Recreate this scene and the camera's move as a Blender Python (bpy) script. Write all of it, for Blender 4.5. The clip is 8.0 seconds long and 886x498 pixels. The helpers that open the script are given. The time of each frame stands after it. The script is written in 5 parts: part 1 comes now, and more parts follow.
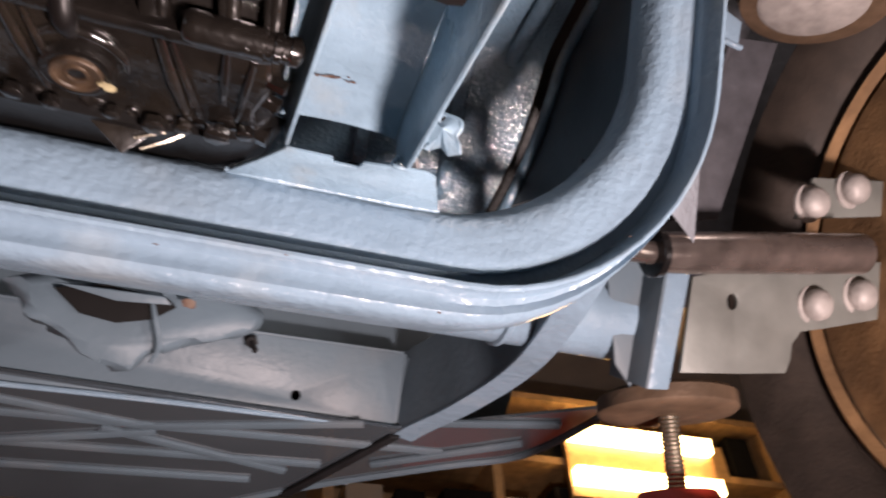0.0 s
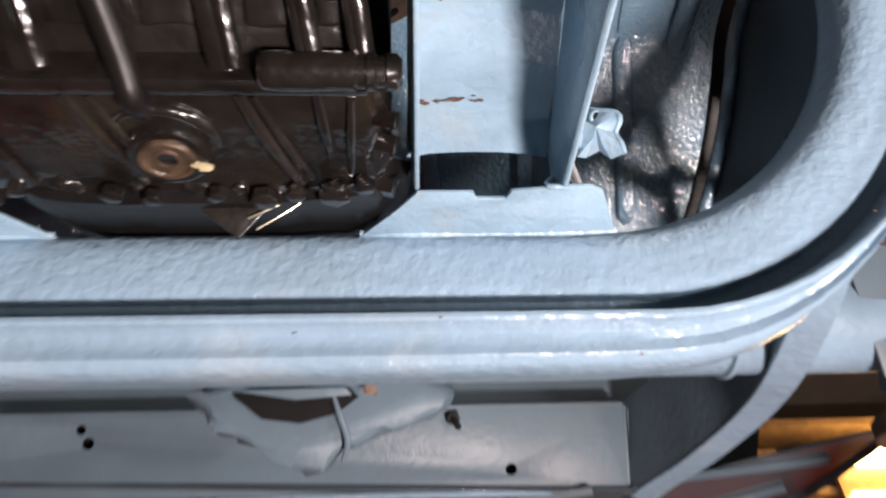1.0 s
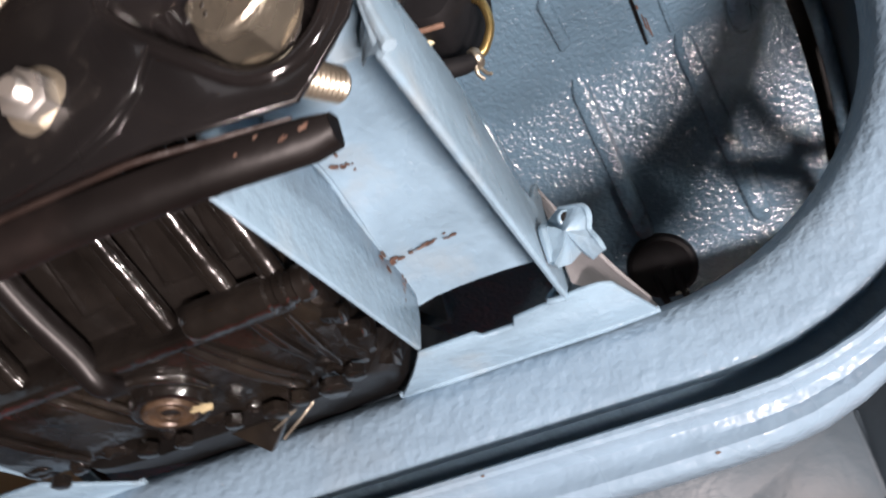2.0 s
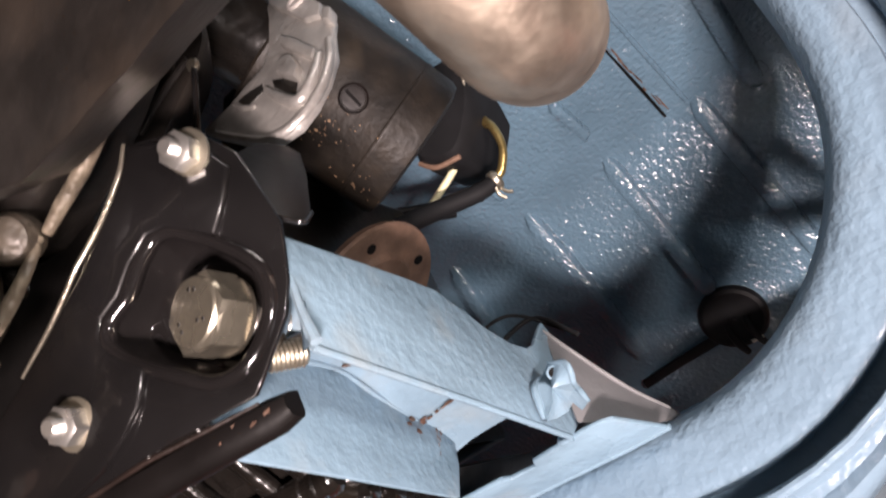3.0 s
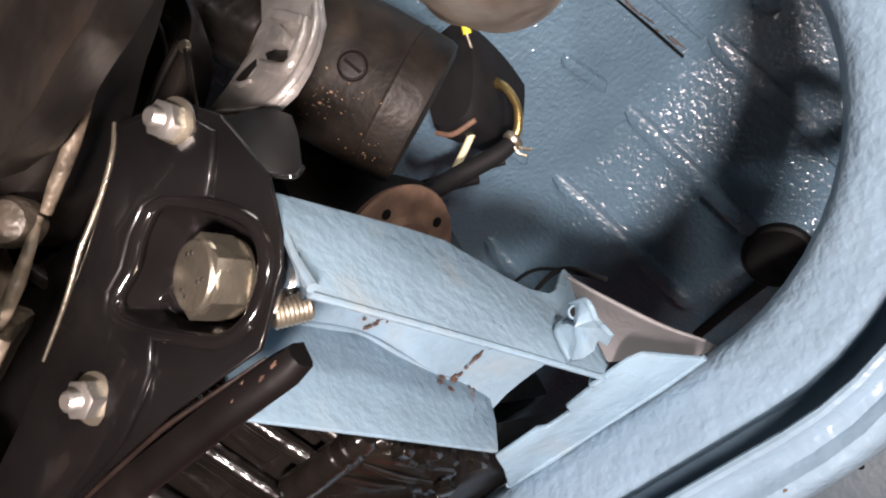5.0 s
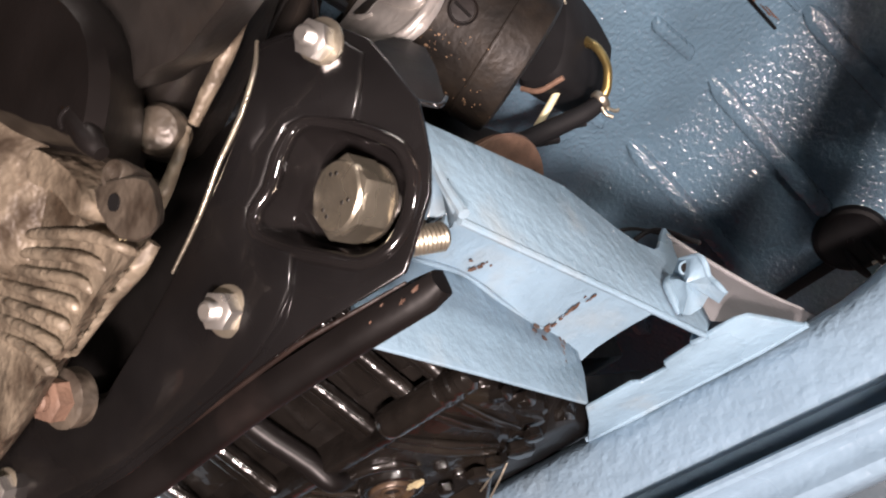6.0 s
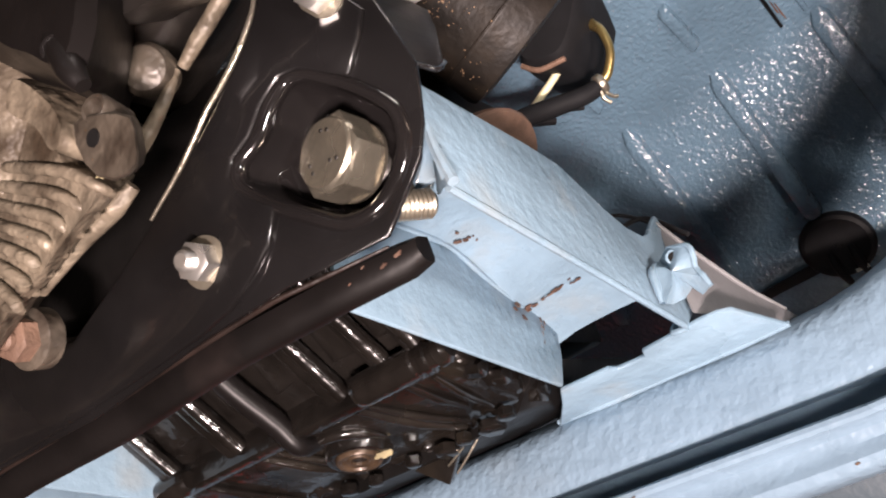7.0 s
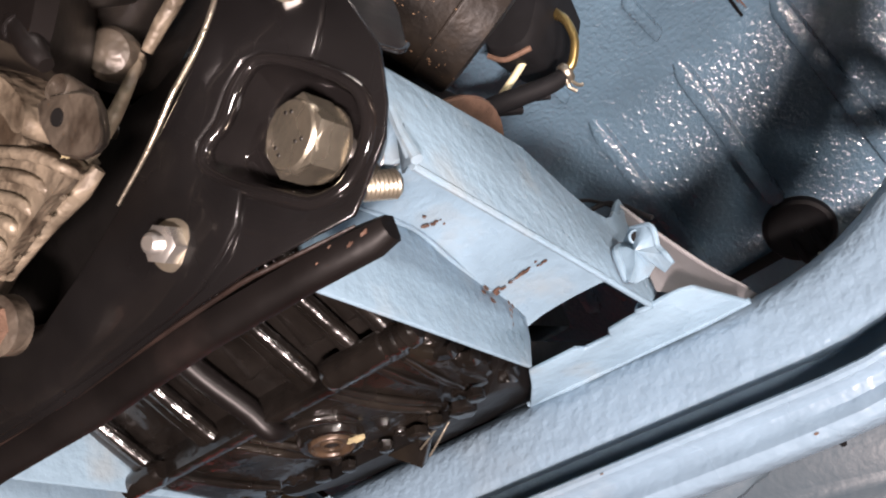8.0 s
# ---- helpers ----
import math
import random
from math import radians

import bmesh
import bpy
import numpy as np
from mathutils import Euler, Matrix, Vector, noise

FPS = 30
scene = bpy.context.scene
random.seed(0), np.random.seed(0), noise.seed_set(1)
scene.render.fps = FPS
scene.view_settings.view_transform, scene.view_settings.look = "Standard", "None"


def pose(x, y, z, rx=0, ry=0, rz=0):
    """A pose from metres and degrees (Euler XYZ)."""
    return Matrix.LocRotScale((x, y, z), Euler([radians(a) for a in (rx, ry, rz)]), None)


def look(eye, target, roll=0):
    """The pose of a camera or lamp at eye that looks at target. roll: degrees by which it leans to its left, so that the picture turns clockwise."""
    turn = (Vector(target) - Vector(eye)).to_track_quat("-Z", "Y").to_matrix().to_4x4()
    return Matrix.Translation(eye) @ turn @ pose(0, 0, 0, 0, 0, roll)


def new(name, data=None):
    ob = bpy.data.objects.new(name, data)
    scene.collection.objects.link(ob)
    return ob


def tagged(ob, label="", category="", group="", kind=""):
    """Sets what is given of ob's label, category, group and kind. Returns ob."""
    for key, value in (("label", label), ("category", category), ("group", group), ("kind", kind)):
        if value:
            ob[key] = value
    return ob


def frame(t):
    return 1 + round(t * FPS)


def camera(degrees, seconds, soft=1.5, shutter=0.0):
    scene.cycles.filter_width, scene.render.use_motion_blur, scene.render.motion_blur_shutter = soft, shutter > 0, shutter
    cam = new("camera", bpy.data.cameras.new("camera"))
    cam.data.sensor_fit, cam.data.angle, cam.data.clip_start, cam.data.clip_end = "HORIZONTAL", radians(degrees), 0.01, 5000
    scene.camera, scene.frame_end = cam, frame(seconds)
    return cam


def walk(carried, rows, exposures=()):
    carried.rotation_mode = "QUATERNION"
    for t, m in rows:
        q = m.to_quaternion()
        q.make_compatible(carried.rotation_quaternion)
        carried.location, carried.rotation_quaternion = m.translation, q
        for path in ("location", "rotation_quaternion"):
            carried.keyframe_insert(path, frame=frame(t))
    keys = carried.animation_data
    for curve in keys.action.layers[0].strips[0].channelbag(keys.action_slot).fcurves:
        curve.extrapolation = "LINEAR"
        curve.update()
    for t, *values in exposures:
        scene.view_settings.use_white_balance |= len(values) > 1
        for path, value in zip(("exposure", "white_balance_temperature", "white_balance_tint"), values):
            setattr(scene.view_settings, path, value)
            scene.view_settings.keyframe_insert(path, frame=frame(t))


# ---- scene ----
cam = camera(57.07, 8.0, soft=2.0, shutter=0.3)

PATH = [
    (0, -0.06284, -0.34887, 1.36503, 132.874, 3.162, -17.699),
    (0.5, -0.06271, -0.40698, 1.35160, 131.429, 1.234, -4.749),
    (1, -0.02961, -0.28615, 1.42024, 137.412, 1.229, 0.371),
    (1.2, -0.01913, -0.23466, 1.45765, 142.372, 3.512, 1.750),
    (2.3, 0.14219, -0.30614, 1.47968, 137.940, 0.874, 33.906),
    (2.5, 0.16638, -0.31021, 1.47790, 138.094, 1.209, 35.820),
    (3, 0.19672, -0.32234, 1.48809, 140.832, 1.062, 41.269),
    (3.5, 0.23179, -0.29784, 1.49107, 142.711, 2.450, 48.510),
    (4, 0.22768, -0.29547, 1.48160, 142.295, 3.017, 48.941),
    (4.2, 0.21953, -0.29283, 1.48103, 141.898, 2.910, 48.665),
    (5.3, 0.18951, -0.29592, 1.47700, 140.081, 1.368, 48.457),
    (5.5, 0.18046, -0.30342, 1.47646, 139.613, 0.799, 48.167),
    (6, 0.16143, -0.31923, 1.46929, 138.643, -1.684, 46.221),
    (6.5, 0.15217, -0.31743, 1.46852, 137.590, -3.720, 43.477),
    (7, 0.15694, -0.31409, 1.47103, 137.355, -3.977, 42.254),
    (7.5, 0.16372, -0.30514, 1.47185, 137.235, -2.969, 41.625),
    (8, 0.15826, -0.31043, 1.46269, 137.281, -2.001, 41.697),
]
walk(cam, [(t, pose(x, y, z, rx, ry, rz)) for t, x, y, z, rx, ry, rz in PATH],
     exposures=((0.0, 0.0, 6900, 19), (0.5, 0.08, 7000, 17), (1.0, 0.15, 6600, 12), (2.5, 0.0, 6650, 13), (3.0, 0.05, 6700, 14), (3.5, 0.15, 6800, 14),
                (4.0, 0.1, 6700, 12), (5.5, 0.07, 6800, 13), (6.0, 0.13, 6850, 14), (8.0, 0.16, 6850, 15)))

# ---- light and world ----
W_SKY = bpy.data.worlds.new("workshop_air")
scene.world = W_SKY
W_SKY.use_nodes = True
W_SKY.node_tree.nodes["Background"].inputs[0].default_value = (0.9, 0.95, 1.0, 1)
W_SKY.node_tree.nodes["Background"].inputs[1].default_value = 0.13
scene.view_settings.exposure = 0.0

# the car's own frame: u across, v up its hoop, n into the car, in millimetres
ORIGIN = Vector((0, 0, 1.791))
AXIS_U = Vector((0.99834, 0.04679, 0.03355))
AXIS_V = Vector((0.0, -0.58270, 0.81269))
AXIS_N = Vector((-0.05757, 0.81134, 0.58173))
CAR = Matrix((AXIS_U, AXIS_V, AXIS_N)).transposed()


def P(u, v, n):
    return ORIGIN + (AXIS_U * u + AXIS_V * v + AXIS_N * n) / 1000


def D(u, v, n):
    return AXIS_U * u + AXIS_V * v + AXIS_N * n


def lamp(name, kind, at, to, power, size, colour, size_y=None):
    data = bpy.data.lights.new(name, kind)
    data.energy, data.color = power, colour
    if kind == "AREA":
        data.size = size
        if size_y:
            data.shape, data.size_y = "RECTANGLE", size_y
    else:
        data.shadow_soft_size = size
    ob = new(name, data)
    ob.matrix_world = look(at, to)
    return ob


# a small unseen fill from the right, added to lift faces turned that way
lamp("side_fill_light", "AREA", P(720, -180, -620), P(0, 40, -60), 5, 0.08, (1.0, 0.93, 0.90))
# a long work lamp, itself out of view, set from the cast shadows
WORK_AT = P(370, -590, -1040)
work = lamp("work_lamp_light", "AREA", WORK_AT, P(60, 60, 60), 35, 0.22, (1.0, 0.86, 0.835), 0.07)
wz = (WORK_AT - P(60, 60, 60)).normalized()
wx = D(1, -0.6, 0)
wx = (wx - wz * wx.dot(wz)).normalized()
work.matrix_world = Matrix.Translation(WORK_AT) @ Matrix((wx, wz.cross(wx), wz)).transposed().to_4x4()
# low fill below the car, added for the panel's sparkle
lamp("low_fill_light", "SPOT", P(100, -1262, -385), P(110, 160, 310), 4, 0.04, (1.0, 0.89, 0.87)).data.spot_size = radians(60)
# weak fill from the front, added; no opening stands there
lamp("front_fill_light", "AREA", Vector((0.9, -2.3, 1.9)), Vector((0.0, 0.1, 1.85)), 4, 2.2, (0.95, 0.95, 1.0), 0.5)
# overhead fill, added without any fitting of its own
lamp("overhead_fill_light", "AREA", Vector((1.6, -1.8, 3.9)), Vector((0.2, 0.4, 1.0)), 30, 1.5, (1.0, 0.93, 0.9), 0.25)


# ---- materials ----
def material(name, base, rough=0.5, metal=0.0, grain=30.0, spread=0.12, bump=0.0, bump_scale=200.0, second=None, second_scale=8.0,
             second_at=(0.55, 0.7), coat=0.0, detail=4.0, rough_spread=0.1, bump_height=0.002):
    m = bpy.data.materials.new(name)
    m.use_nodes = True
    nt = m.node_tree
    bsdf = nt.nodes["Principled BSDF"]
    coord = nt.nodes.new("ShaderNodeTexCoord")

    def noise_node(scale, det=detail):
        n = nt.nodes.new("ShaderNodeTexNoise")
        n.inputs["Scale"].default_value, n.inputs["Detail"].default_value = scale, det
        nt.links.new(coord.outputs["Object"], n.inputs["Vector"])
        return n

    def ramp(src, lo, hi, a, b):
        r = nt.nodes.new("ShaderNodeMapRange")
        r.inputs[1].default_value, r.inputs[2].default_value, r.inputs[3].default_value, r.inputs[4].default_value = lo, hi, a, b
        nt.links.new(src, r.inputs[0])
        return r.outputs[0]

    def mix(fac, a, b):
        x = nt.nodes.new("ShaderNodeMix")
        x.data_type = "RGBA"
        nt.links.new(fac, x.inputs[0])
        for sock, v in ((x.inputs[6], a), (x.inputs[7], b)):
            if isinstance(v, tuple):
                sock.default_value = (*v, 1)
            else:
                nt.links.new(v, sock)
        return x.outputs[2]

    fine = noise_node(grain)
    dark, light = tuple(c * (1 - spread) for c in base), tuple(min(1, c * (1 + spread)) for c in base)
    colour = mix(ramp(fine.outputs[0], 0.3, 0.7, 0, 1), dark, light)
    if second:
        blot = noise_node(second_scale, 8.0)
        colour = mix(ramp(blot.outputs[0], *second_at, 0, 1), colour, second)
    nt.links.new(colour, bsdf.inputs["Base Color"])
    nt.links.new(ramp(noise_node(grain * 0.4).outputs[0], 0.3, 0.7, max(0.02, rough - rough_spread), min(1, rough + rough_spread)), bsdf.inputs["Roughness"])
    bsdf.inputs["Metallic"].default_value = metal
    bsdf.inputs["Coat Weight"].default_value = coat
    if bump:
        b = nt.nodes.new("ShaderNodeBump")
        b.inputs["Strength"].default_value, b.inputs["Distance"].default_value = bump, bump_height
        nt.links.new(noise_node(bump_scale, 2.0).outputs[0], b.inputs["Height"])
        nt.links.new(b.outputs[0], bsdf.inputs["Normal"])
        nt.links.new(b.outputs[0], bsdf.inputs["Coat Normal"])
    return m


BLUE = material("blue_gloss_paint", (0.19, 0.275, 0.35), 0.27, grain=14, spread=0.1, bump=0.6, bump_scale=110, bump_height=0.0022, second=(0.25, 0.31, 0.35), second_scale=13, second_at=(0.55, 0.75))
BLUE_PEEL = material("blue_hammered_paint", (0.195, 0.285, 0.365), 0.33, grain=20, spread=0.1, bump=0.75, bump_scale=150, bump_height=0.002, second=(0.225, 0.305, 0.37), second_scale=14)
PANEL_BLUE = material("blue_stone_chip_paint", (0.125, 0.21, 0.28), 0.12, grain=20, spread=0.1, bump=1.0, bump_scale=235, bump_height=0.0021, rough_spread=0.04, second=(0.14, 0.215, 0.275), second_scale=9, coat=1.0)
PANEL_BLUE.node_tree.nodes["Principled BSDF"].inputs["Specular IOR Level"].default_value = 0.9
PANEL_BLUE.node_tree.nodes["Principled BSDF"].inputs["Coat Roughness"].default_value = 0.12
# flat black for fillers that stand in for dark gaps and seams
BLACK_MATTE = material("black_for_dark_gaps", (0.0055, 0.005, 0.0048), 0.42, grain=40, spread=0.3, bump=0.15, bump_scale=160)
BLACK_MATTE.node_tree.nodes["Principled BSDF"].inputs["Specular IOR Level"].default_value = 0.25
BLUE_BRACKET = material("blue_brushed_paint", (0.215, 0.32, 0.40), 0.32, grain=40, spread=0.1, bump=0.5, bump_scale=190, bump_height=0.0016, second=(0.25, 0.32, 0.36), second_scale=24)
# blue of the underfloor, also used to darken blue faces in shade
BLUE_DULL = material("blue_underfloor_and_shade_paint", (0.095, 0.132, 0.16), 0.46, grain=10, spread=0.12, bump=0.25, bump_scale=120, second=(0.125, 0.15, 0.168), second_scale=7)
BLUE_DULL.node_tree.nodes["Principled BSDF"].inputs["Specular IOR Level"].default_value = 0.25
BLACK = material("black_gloss_paint", (0.0074, 0.0068, 0.007), 0.27, grain=20, spread=0.3, bump=0.06, bump_scale=90, second=(0.009, 0.0076, 0.0072), second_scale=14, coat=0.45)
BLACK.node_tree.nodes["Principled BSDF"].inputs["Specular IOR Level"].default_value = 0.4
BLACK_GLAZE = material("shiny_black_lacquer", (0.009, 0.008, 0.008), 0.12, grain=20, spread=0.3, coat=0.5, rough_spread=0.04)
BLACK_CAST = material("oily_black_casting", (0.0078, 0.0066, 0.0058), 0.25, grain=60, spread=0.4, bump=0.4, bump_scale=75, bump_height=0.0028, second=(0.015, 0.012, 0.009), second_scale=20, coat=0.45, rough_spread=0.07)
BLACK_DUSTY = material("dusty_black_steel", (0.012, 0.0105, 0.009), 0.42, grain=80, spread=0.4, bump=0.18, bump_scale=260, second=(0.16, 0.10, 0.06), second_scale=430, second_at=(0.66, 0.72))
STARTER_PAINT = material("brown_dusted_black_paint", (0.015, 0.0118, 0.009), 0.52, grain=60, spread=0.5, bump=0.25, bump_scale=220, second=(0.032, 0.023, 0.015), second_scale=38, second_at=(0.5, 0.72))
SPECK = material("pale_rust_specks", (0.30, 0.19, 0.11), 0.7, grain=300, spread=0.5)
CAST_OIL = material("dull_oily_casting", (0.0135, 0.0115, 0.0102), 0.44, grain=50, spread=0.35, bump=0.25, bump_scale=130, second=(0.034, 0.026, 0.02), second_scale=18, second_at=(0.5, 0.7))
OIL_WET = material("wet_oil_on_black_casting", (0.009, 0.0075, 0.0065), 0.22, grain=60, spread=0.4, bump=0.5, bump_scale=75, bump_height=0.003, coat=1.0, rough_spread=0.06)
RUBBER = material("black_rubber", (0.010, 0.010, 0.011), 0.6, grain=60, spread=0.2, bump=0.1)
RUBBER.node_tree.nodes["Principled BSDF"].inputs["Specular IOR Level"].default_value = 0.22
CAST_ALU = material("dirty_cast_aluminium", (0.185, 0.153, 0.112), 0.5, 0.15, grain=70, spread=0.5, bump=0.9, bump_scale=140, bump_height=0.003, second=(0.05, 0.036, 0.024), second_scale=45, second_at=(0.47, 0.66))
CAST_DARK = material("oily_brown_casting", (0.085, 0.070, 0.054), 0.42, 0.15, grain=70, spread=0.5, bump=0.7, bump_scale=120, bump_height=0.003, second=(0.03, 0.022, 0.016), second_scale=60, second_at=(0.47, 0.66))
CLEAN_ALU = material("bright_cast_aluminium", (0.52, 0.50, 0.47), 0.42, 0.6, grain=80, spread=0.15, bump=0.3, bump_scale=250)
RUST = material("rusty_steel", (0.19, 0.115, 0.08), 0.65, 0.1, grain=60, spread=0.35, bump=0.5, bump_scale=250, second=(0.10, 0.06, 0.04), second_scale=20)
RUST_PAINT = material("rust_breaking_through", (0.085, 0.045, 0.03), 0.8, grain=160, spread=0.5, bump=0.5, second=(0.15, 0.10, 0.075), second_scale=150, second_at=(0.5, 0.6))
PLUG = material("oily_brown_plug_steel", (0.065, 0.042, 0.026), 0.38, 0.3, grain=90, spread=0.4, bump=0.3)
DULL_STEEL = material("dull_bolt_steel", (0.40, 0.37, 0.35), 0.65, 0.3, grain=60, spread=0.2, bump=0.2)
ZINC = material("zinc_plated_steel", (0.55, 0.50, 0.40), 0.28, 0.9, grain=60, spread=0.12, bump=0.15, bump_scale=300)
ZINC_BRIGHT = material("bright_zinc", (0.72, 0.70, 0.66), 0.25, 0.9, grain=60, spread=0.1)
BRASS = material("yellow_brass", (0.55, 0.40, 0.16), 0.3, 0.9, grain=60, spread=0.2)
EXHAUST = material("heat_tinted_exhaust_steel", (0.40, 0.335, 0.27), 0.46, 0.8, grain=40, spread=0.4, bump=0.5, bump_scale=90, second=(0.12, 0.085, 0.065), second_scale=26, second_at=(0.42, 0.68))
SLEEVE = material("cream_cable_sleeve", (0.75, 0.70, 0.45), 0.45)
SEALANT = material("old_sealant", (0.34, 0.29, 0.17), 0.5, grain=200, spread=0.3, bump=0.4)
YELLOW = material("yellow_wire_plastic", (0.80, 0.72, 0.05), 0.4)
DRUM_RUST = material("brown_drum_iron", (0.125, 0.08, 0.05), 0.6, 0.2, grain=40, spread=0.3, bump=0.4, second=(0.05, 0.035, 0.025), second_scale=10)
FLANGE_BROWN = material("brown_black_line", (0.018, 0.0115, 0.0095), 0.4, grain=60, spread=0.4, bump=0.2)
GUSSET_GREY = material("greyed_blue_paint", (0.165, 0.165, 0.17), 0.5, grain=40, spread=0.12, bump=0.3, bump_scale=200)
# arch colour darkened for the shade it stands in
ARCH_DARK = material("shade_dark_arch_paint", (0.05, 0.05, 0.058), 0.6, grain=40, spread=0.3, bump=0.4, bump_scale=150)
SIDE_GREY = material("hammered_grey_paint", (0.24, 0.26, 0.29), 0.24, grain=20, spread=0.1, bump=1.0, bump_scale=140, bump_height=0.003, rough_spread=0.05)
PLATE_GREY = material("bare_grey_steel_plate", (0.20, 0.21, 0.195), 0.45, 0.3, grain=30, spread=0.12, bump=0.1)
FLOOR_GLOSS = material("glossy_underfloor_paint", (0.055, 0.066, 0.076), 0.1, grain=10, spread=0.1, bump=0.1, bump_scale=40, rough_spread=0.05, coat=1.0)
FLOOR_GLOSS.node_tree.nodes["Principled BSDF"].inputs["IOR"].default_value = 1.9
FLOOR_GLOSS.node_tree.nodes["Principled BSDF"].inputs["Coat IOR"].default_value = 1.9
BLACK_SATIN = material("satin_black_paint", (0.0062, 0.0052, 0.005), 0.42, grain=30, spread=0.3, bump=0.12, bump_scale=120, second=(0.015, 0.011, 0.010), second_scale=16)
BLACK_SATIN.node_tree.nodes["Principled BSDF"].inputs["Specular IOR Level"].default_value = 0.2
CONCRETE = material("workshop_concrete", (0.085, 0.079, 0.073), 0.7, grain=4, spread=0.15, bump=0.3, bump_scale=60)
PLASTER = material("workshop_wall_plaster", (0.34, 0.29, 0.24), 0.8, grain=3, spread=0.12)
CEIL = material("workshop_ceiling_boards", (0.42, 0.36, 0.30), 0.7, grain=3, spread=0.15)
TIMBER = material("varnished_timber", (0.40, 0.24, 0.11), 0.5, grain=18, spread=0.25)
SHAFT_METAL = material("dark_oiled_shaft_steel", (0.20, 0.165, 0.15), 0.28, 0.7, grain=40, spread=0.3, bump=0.1)
# rusty iron with warm lamplight put into its base colour
DRUM_ORANGE = material("lamplit_rusty_drum_iron", (0.33, 0.19, 0.09), 0.62, 0.1, grain=30, spread=0.3, bump=0.4, second=(0.16, 0.09, 0.045), second_scale=9, second_at=(0.42, 0.66))
TYRE_BROWN = material("dusty_brown_tyre_rubber", (0.036, 0.026, 0.02), 0.7, grain=30, spread=0.3, bump=0.3)
RED = material("red_enamel", (0.55, 0.05, 0.03), 0.35, grain=8, spread=0.08)
# near-black for dark boxes, and for shade painted into holes
DARK_BOARD = material("dark_board_and_hole_black", (0.006, 0.0055, 0.0055), 0.8)
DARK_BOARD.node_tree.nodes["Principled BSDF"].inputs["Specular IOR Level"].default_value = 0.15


def glow(name, colour, strength):
    m = bpy.data.materials.new(name)
    m.use_nodes = True
    b = m.node_tree.nodes["Principled BSDF"]
    b.inputs["Base Color"].default_value = (*colour, 1)
    b.inputs["Emission Color"].default_value = (*colour, 1)
    b.inputs["Emission Strength"].default_value = strength
    return m


LAMP_GLOW = glow("warm_lamp_glass", (1.0, 0.66, 0.26), 24.0)


# ---- mesh helpers ----
def part(name, bm, mat, parent=None, label="", smooth=40):
    bmesh.ops.recalc_face_normals(bm, faces=bm.faces)
    me = bpy.data.meshes.new(name)
    bm.to_mesh(me)
    bm.free()
    me.materials.append(mat)
    if smooth:
        me.shade_smooth()
        me.set_sharp_from_angle(angle=radians(smooth))
    ob = new(name, me)
    if parent:
        ob.parent = parent
    if label:
        tagged(ob, label)
    return ob


def thing(name, label, category, kind="", group=""):
    return tagged(new(name), label, category, group, kind)


def soften(bm, width, segments=2, angle=30):
    edges = [e for e in bm.edges if len(e.link_faces) == 2 and e.calc_face_angle(0) > radians(angle)]
    if edges and width > 0:
        bmesh.ops.bevel(bm, geom=edges, offset=width / 1000, segments=segments, profile=0.5, affect="EDGES", clamp_overlap=True)
    return bm


def plate(corners, way, bevel=0.6):
    """A plate with the given outline, in car millimetres, thickened along way."""
    bm = bmesh.new()
    low = [bm.verts.new(P(*c)) for c in corners]
    up = [bm.verts.new(P(*(Vector(c) + Vector(way)))) for c in corners]
    bm.faces.new(low)
    bm.faces.new(up[::-1])
    k = len(low)
    for i in range(k):
        bm.faces.new((low[i], low[(i + 1) % k], up[(i + 1) % k], up[i]))
    bmesh.ops.recalc_face_normals(bm, faces=bm.faces)
    return soften(bm, bevel)


def block(lo, hi, bevel=2.0):
    (a, b, c), (d, e, f) = lo, hi
    return plate([(a, b, c), (d, b, c), (d, e, c), (a, e, c)], (0, 0, f - c), bevel)


def basis(axis):
    axis = Vector(axis).normalized()
    side = axis.orthogonal().normalized()
    return side, axis.cross(side), axis


def lathe(base, axis, profile, sides=32, bm=None, turn=0.0, ends=True):
    """Rings (radius, height) turned about an axis; closed at both ends, or left as an open ring."""
    bm = bm or bmesh.new()
    a, b, c = basis(axis)
    rings = []
    for r, h in profile:
        rings.append([bm.verts.new(P(*(Vector(base) + c * h + (a * math.cos(turn + k * math.tau / sides) + b * math.sin(turn + k * math.tau / sides)) * r))) for k in range(sides)])
    for lo, hi in zip(rings, rings[1:]):
        for k in range(sides):
            bm.faces.new((lo[k], lo[(k + 1) % sides], hi[(k + 1) % sides], hi[k]))
    if ends:
        bm.faces.new(rings[0][::-1])
        bm.faces.new(rings[-1])
    return bm


def spline(points, steps=8):
    pts = [Vector(p) for p in points]
    pts = [pts[0] * 2 - pts[1], *pts, pts[-1] * 2 - pts[-2]]
    out = []
    for i in range(1, len(pts) - 2):
        p0, p1, p2, p3 = pts[i - 1:i + 3]
        for k in range(steps):
            t = k / steps
            out.append(0.5 * (2 * p1 + (p2 - p0) * t + (2 * p0 - 5 * p1 + 4 * p2 - p3) * t * t + (3 * p1 - p0 - 3 * p2 + p3) * t ** 3))
    return out + [pts[-2]]


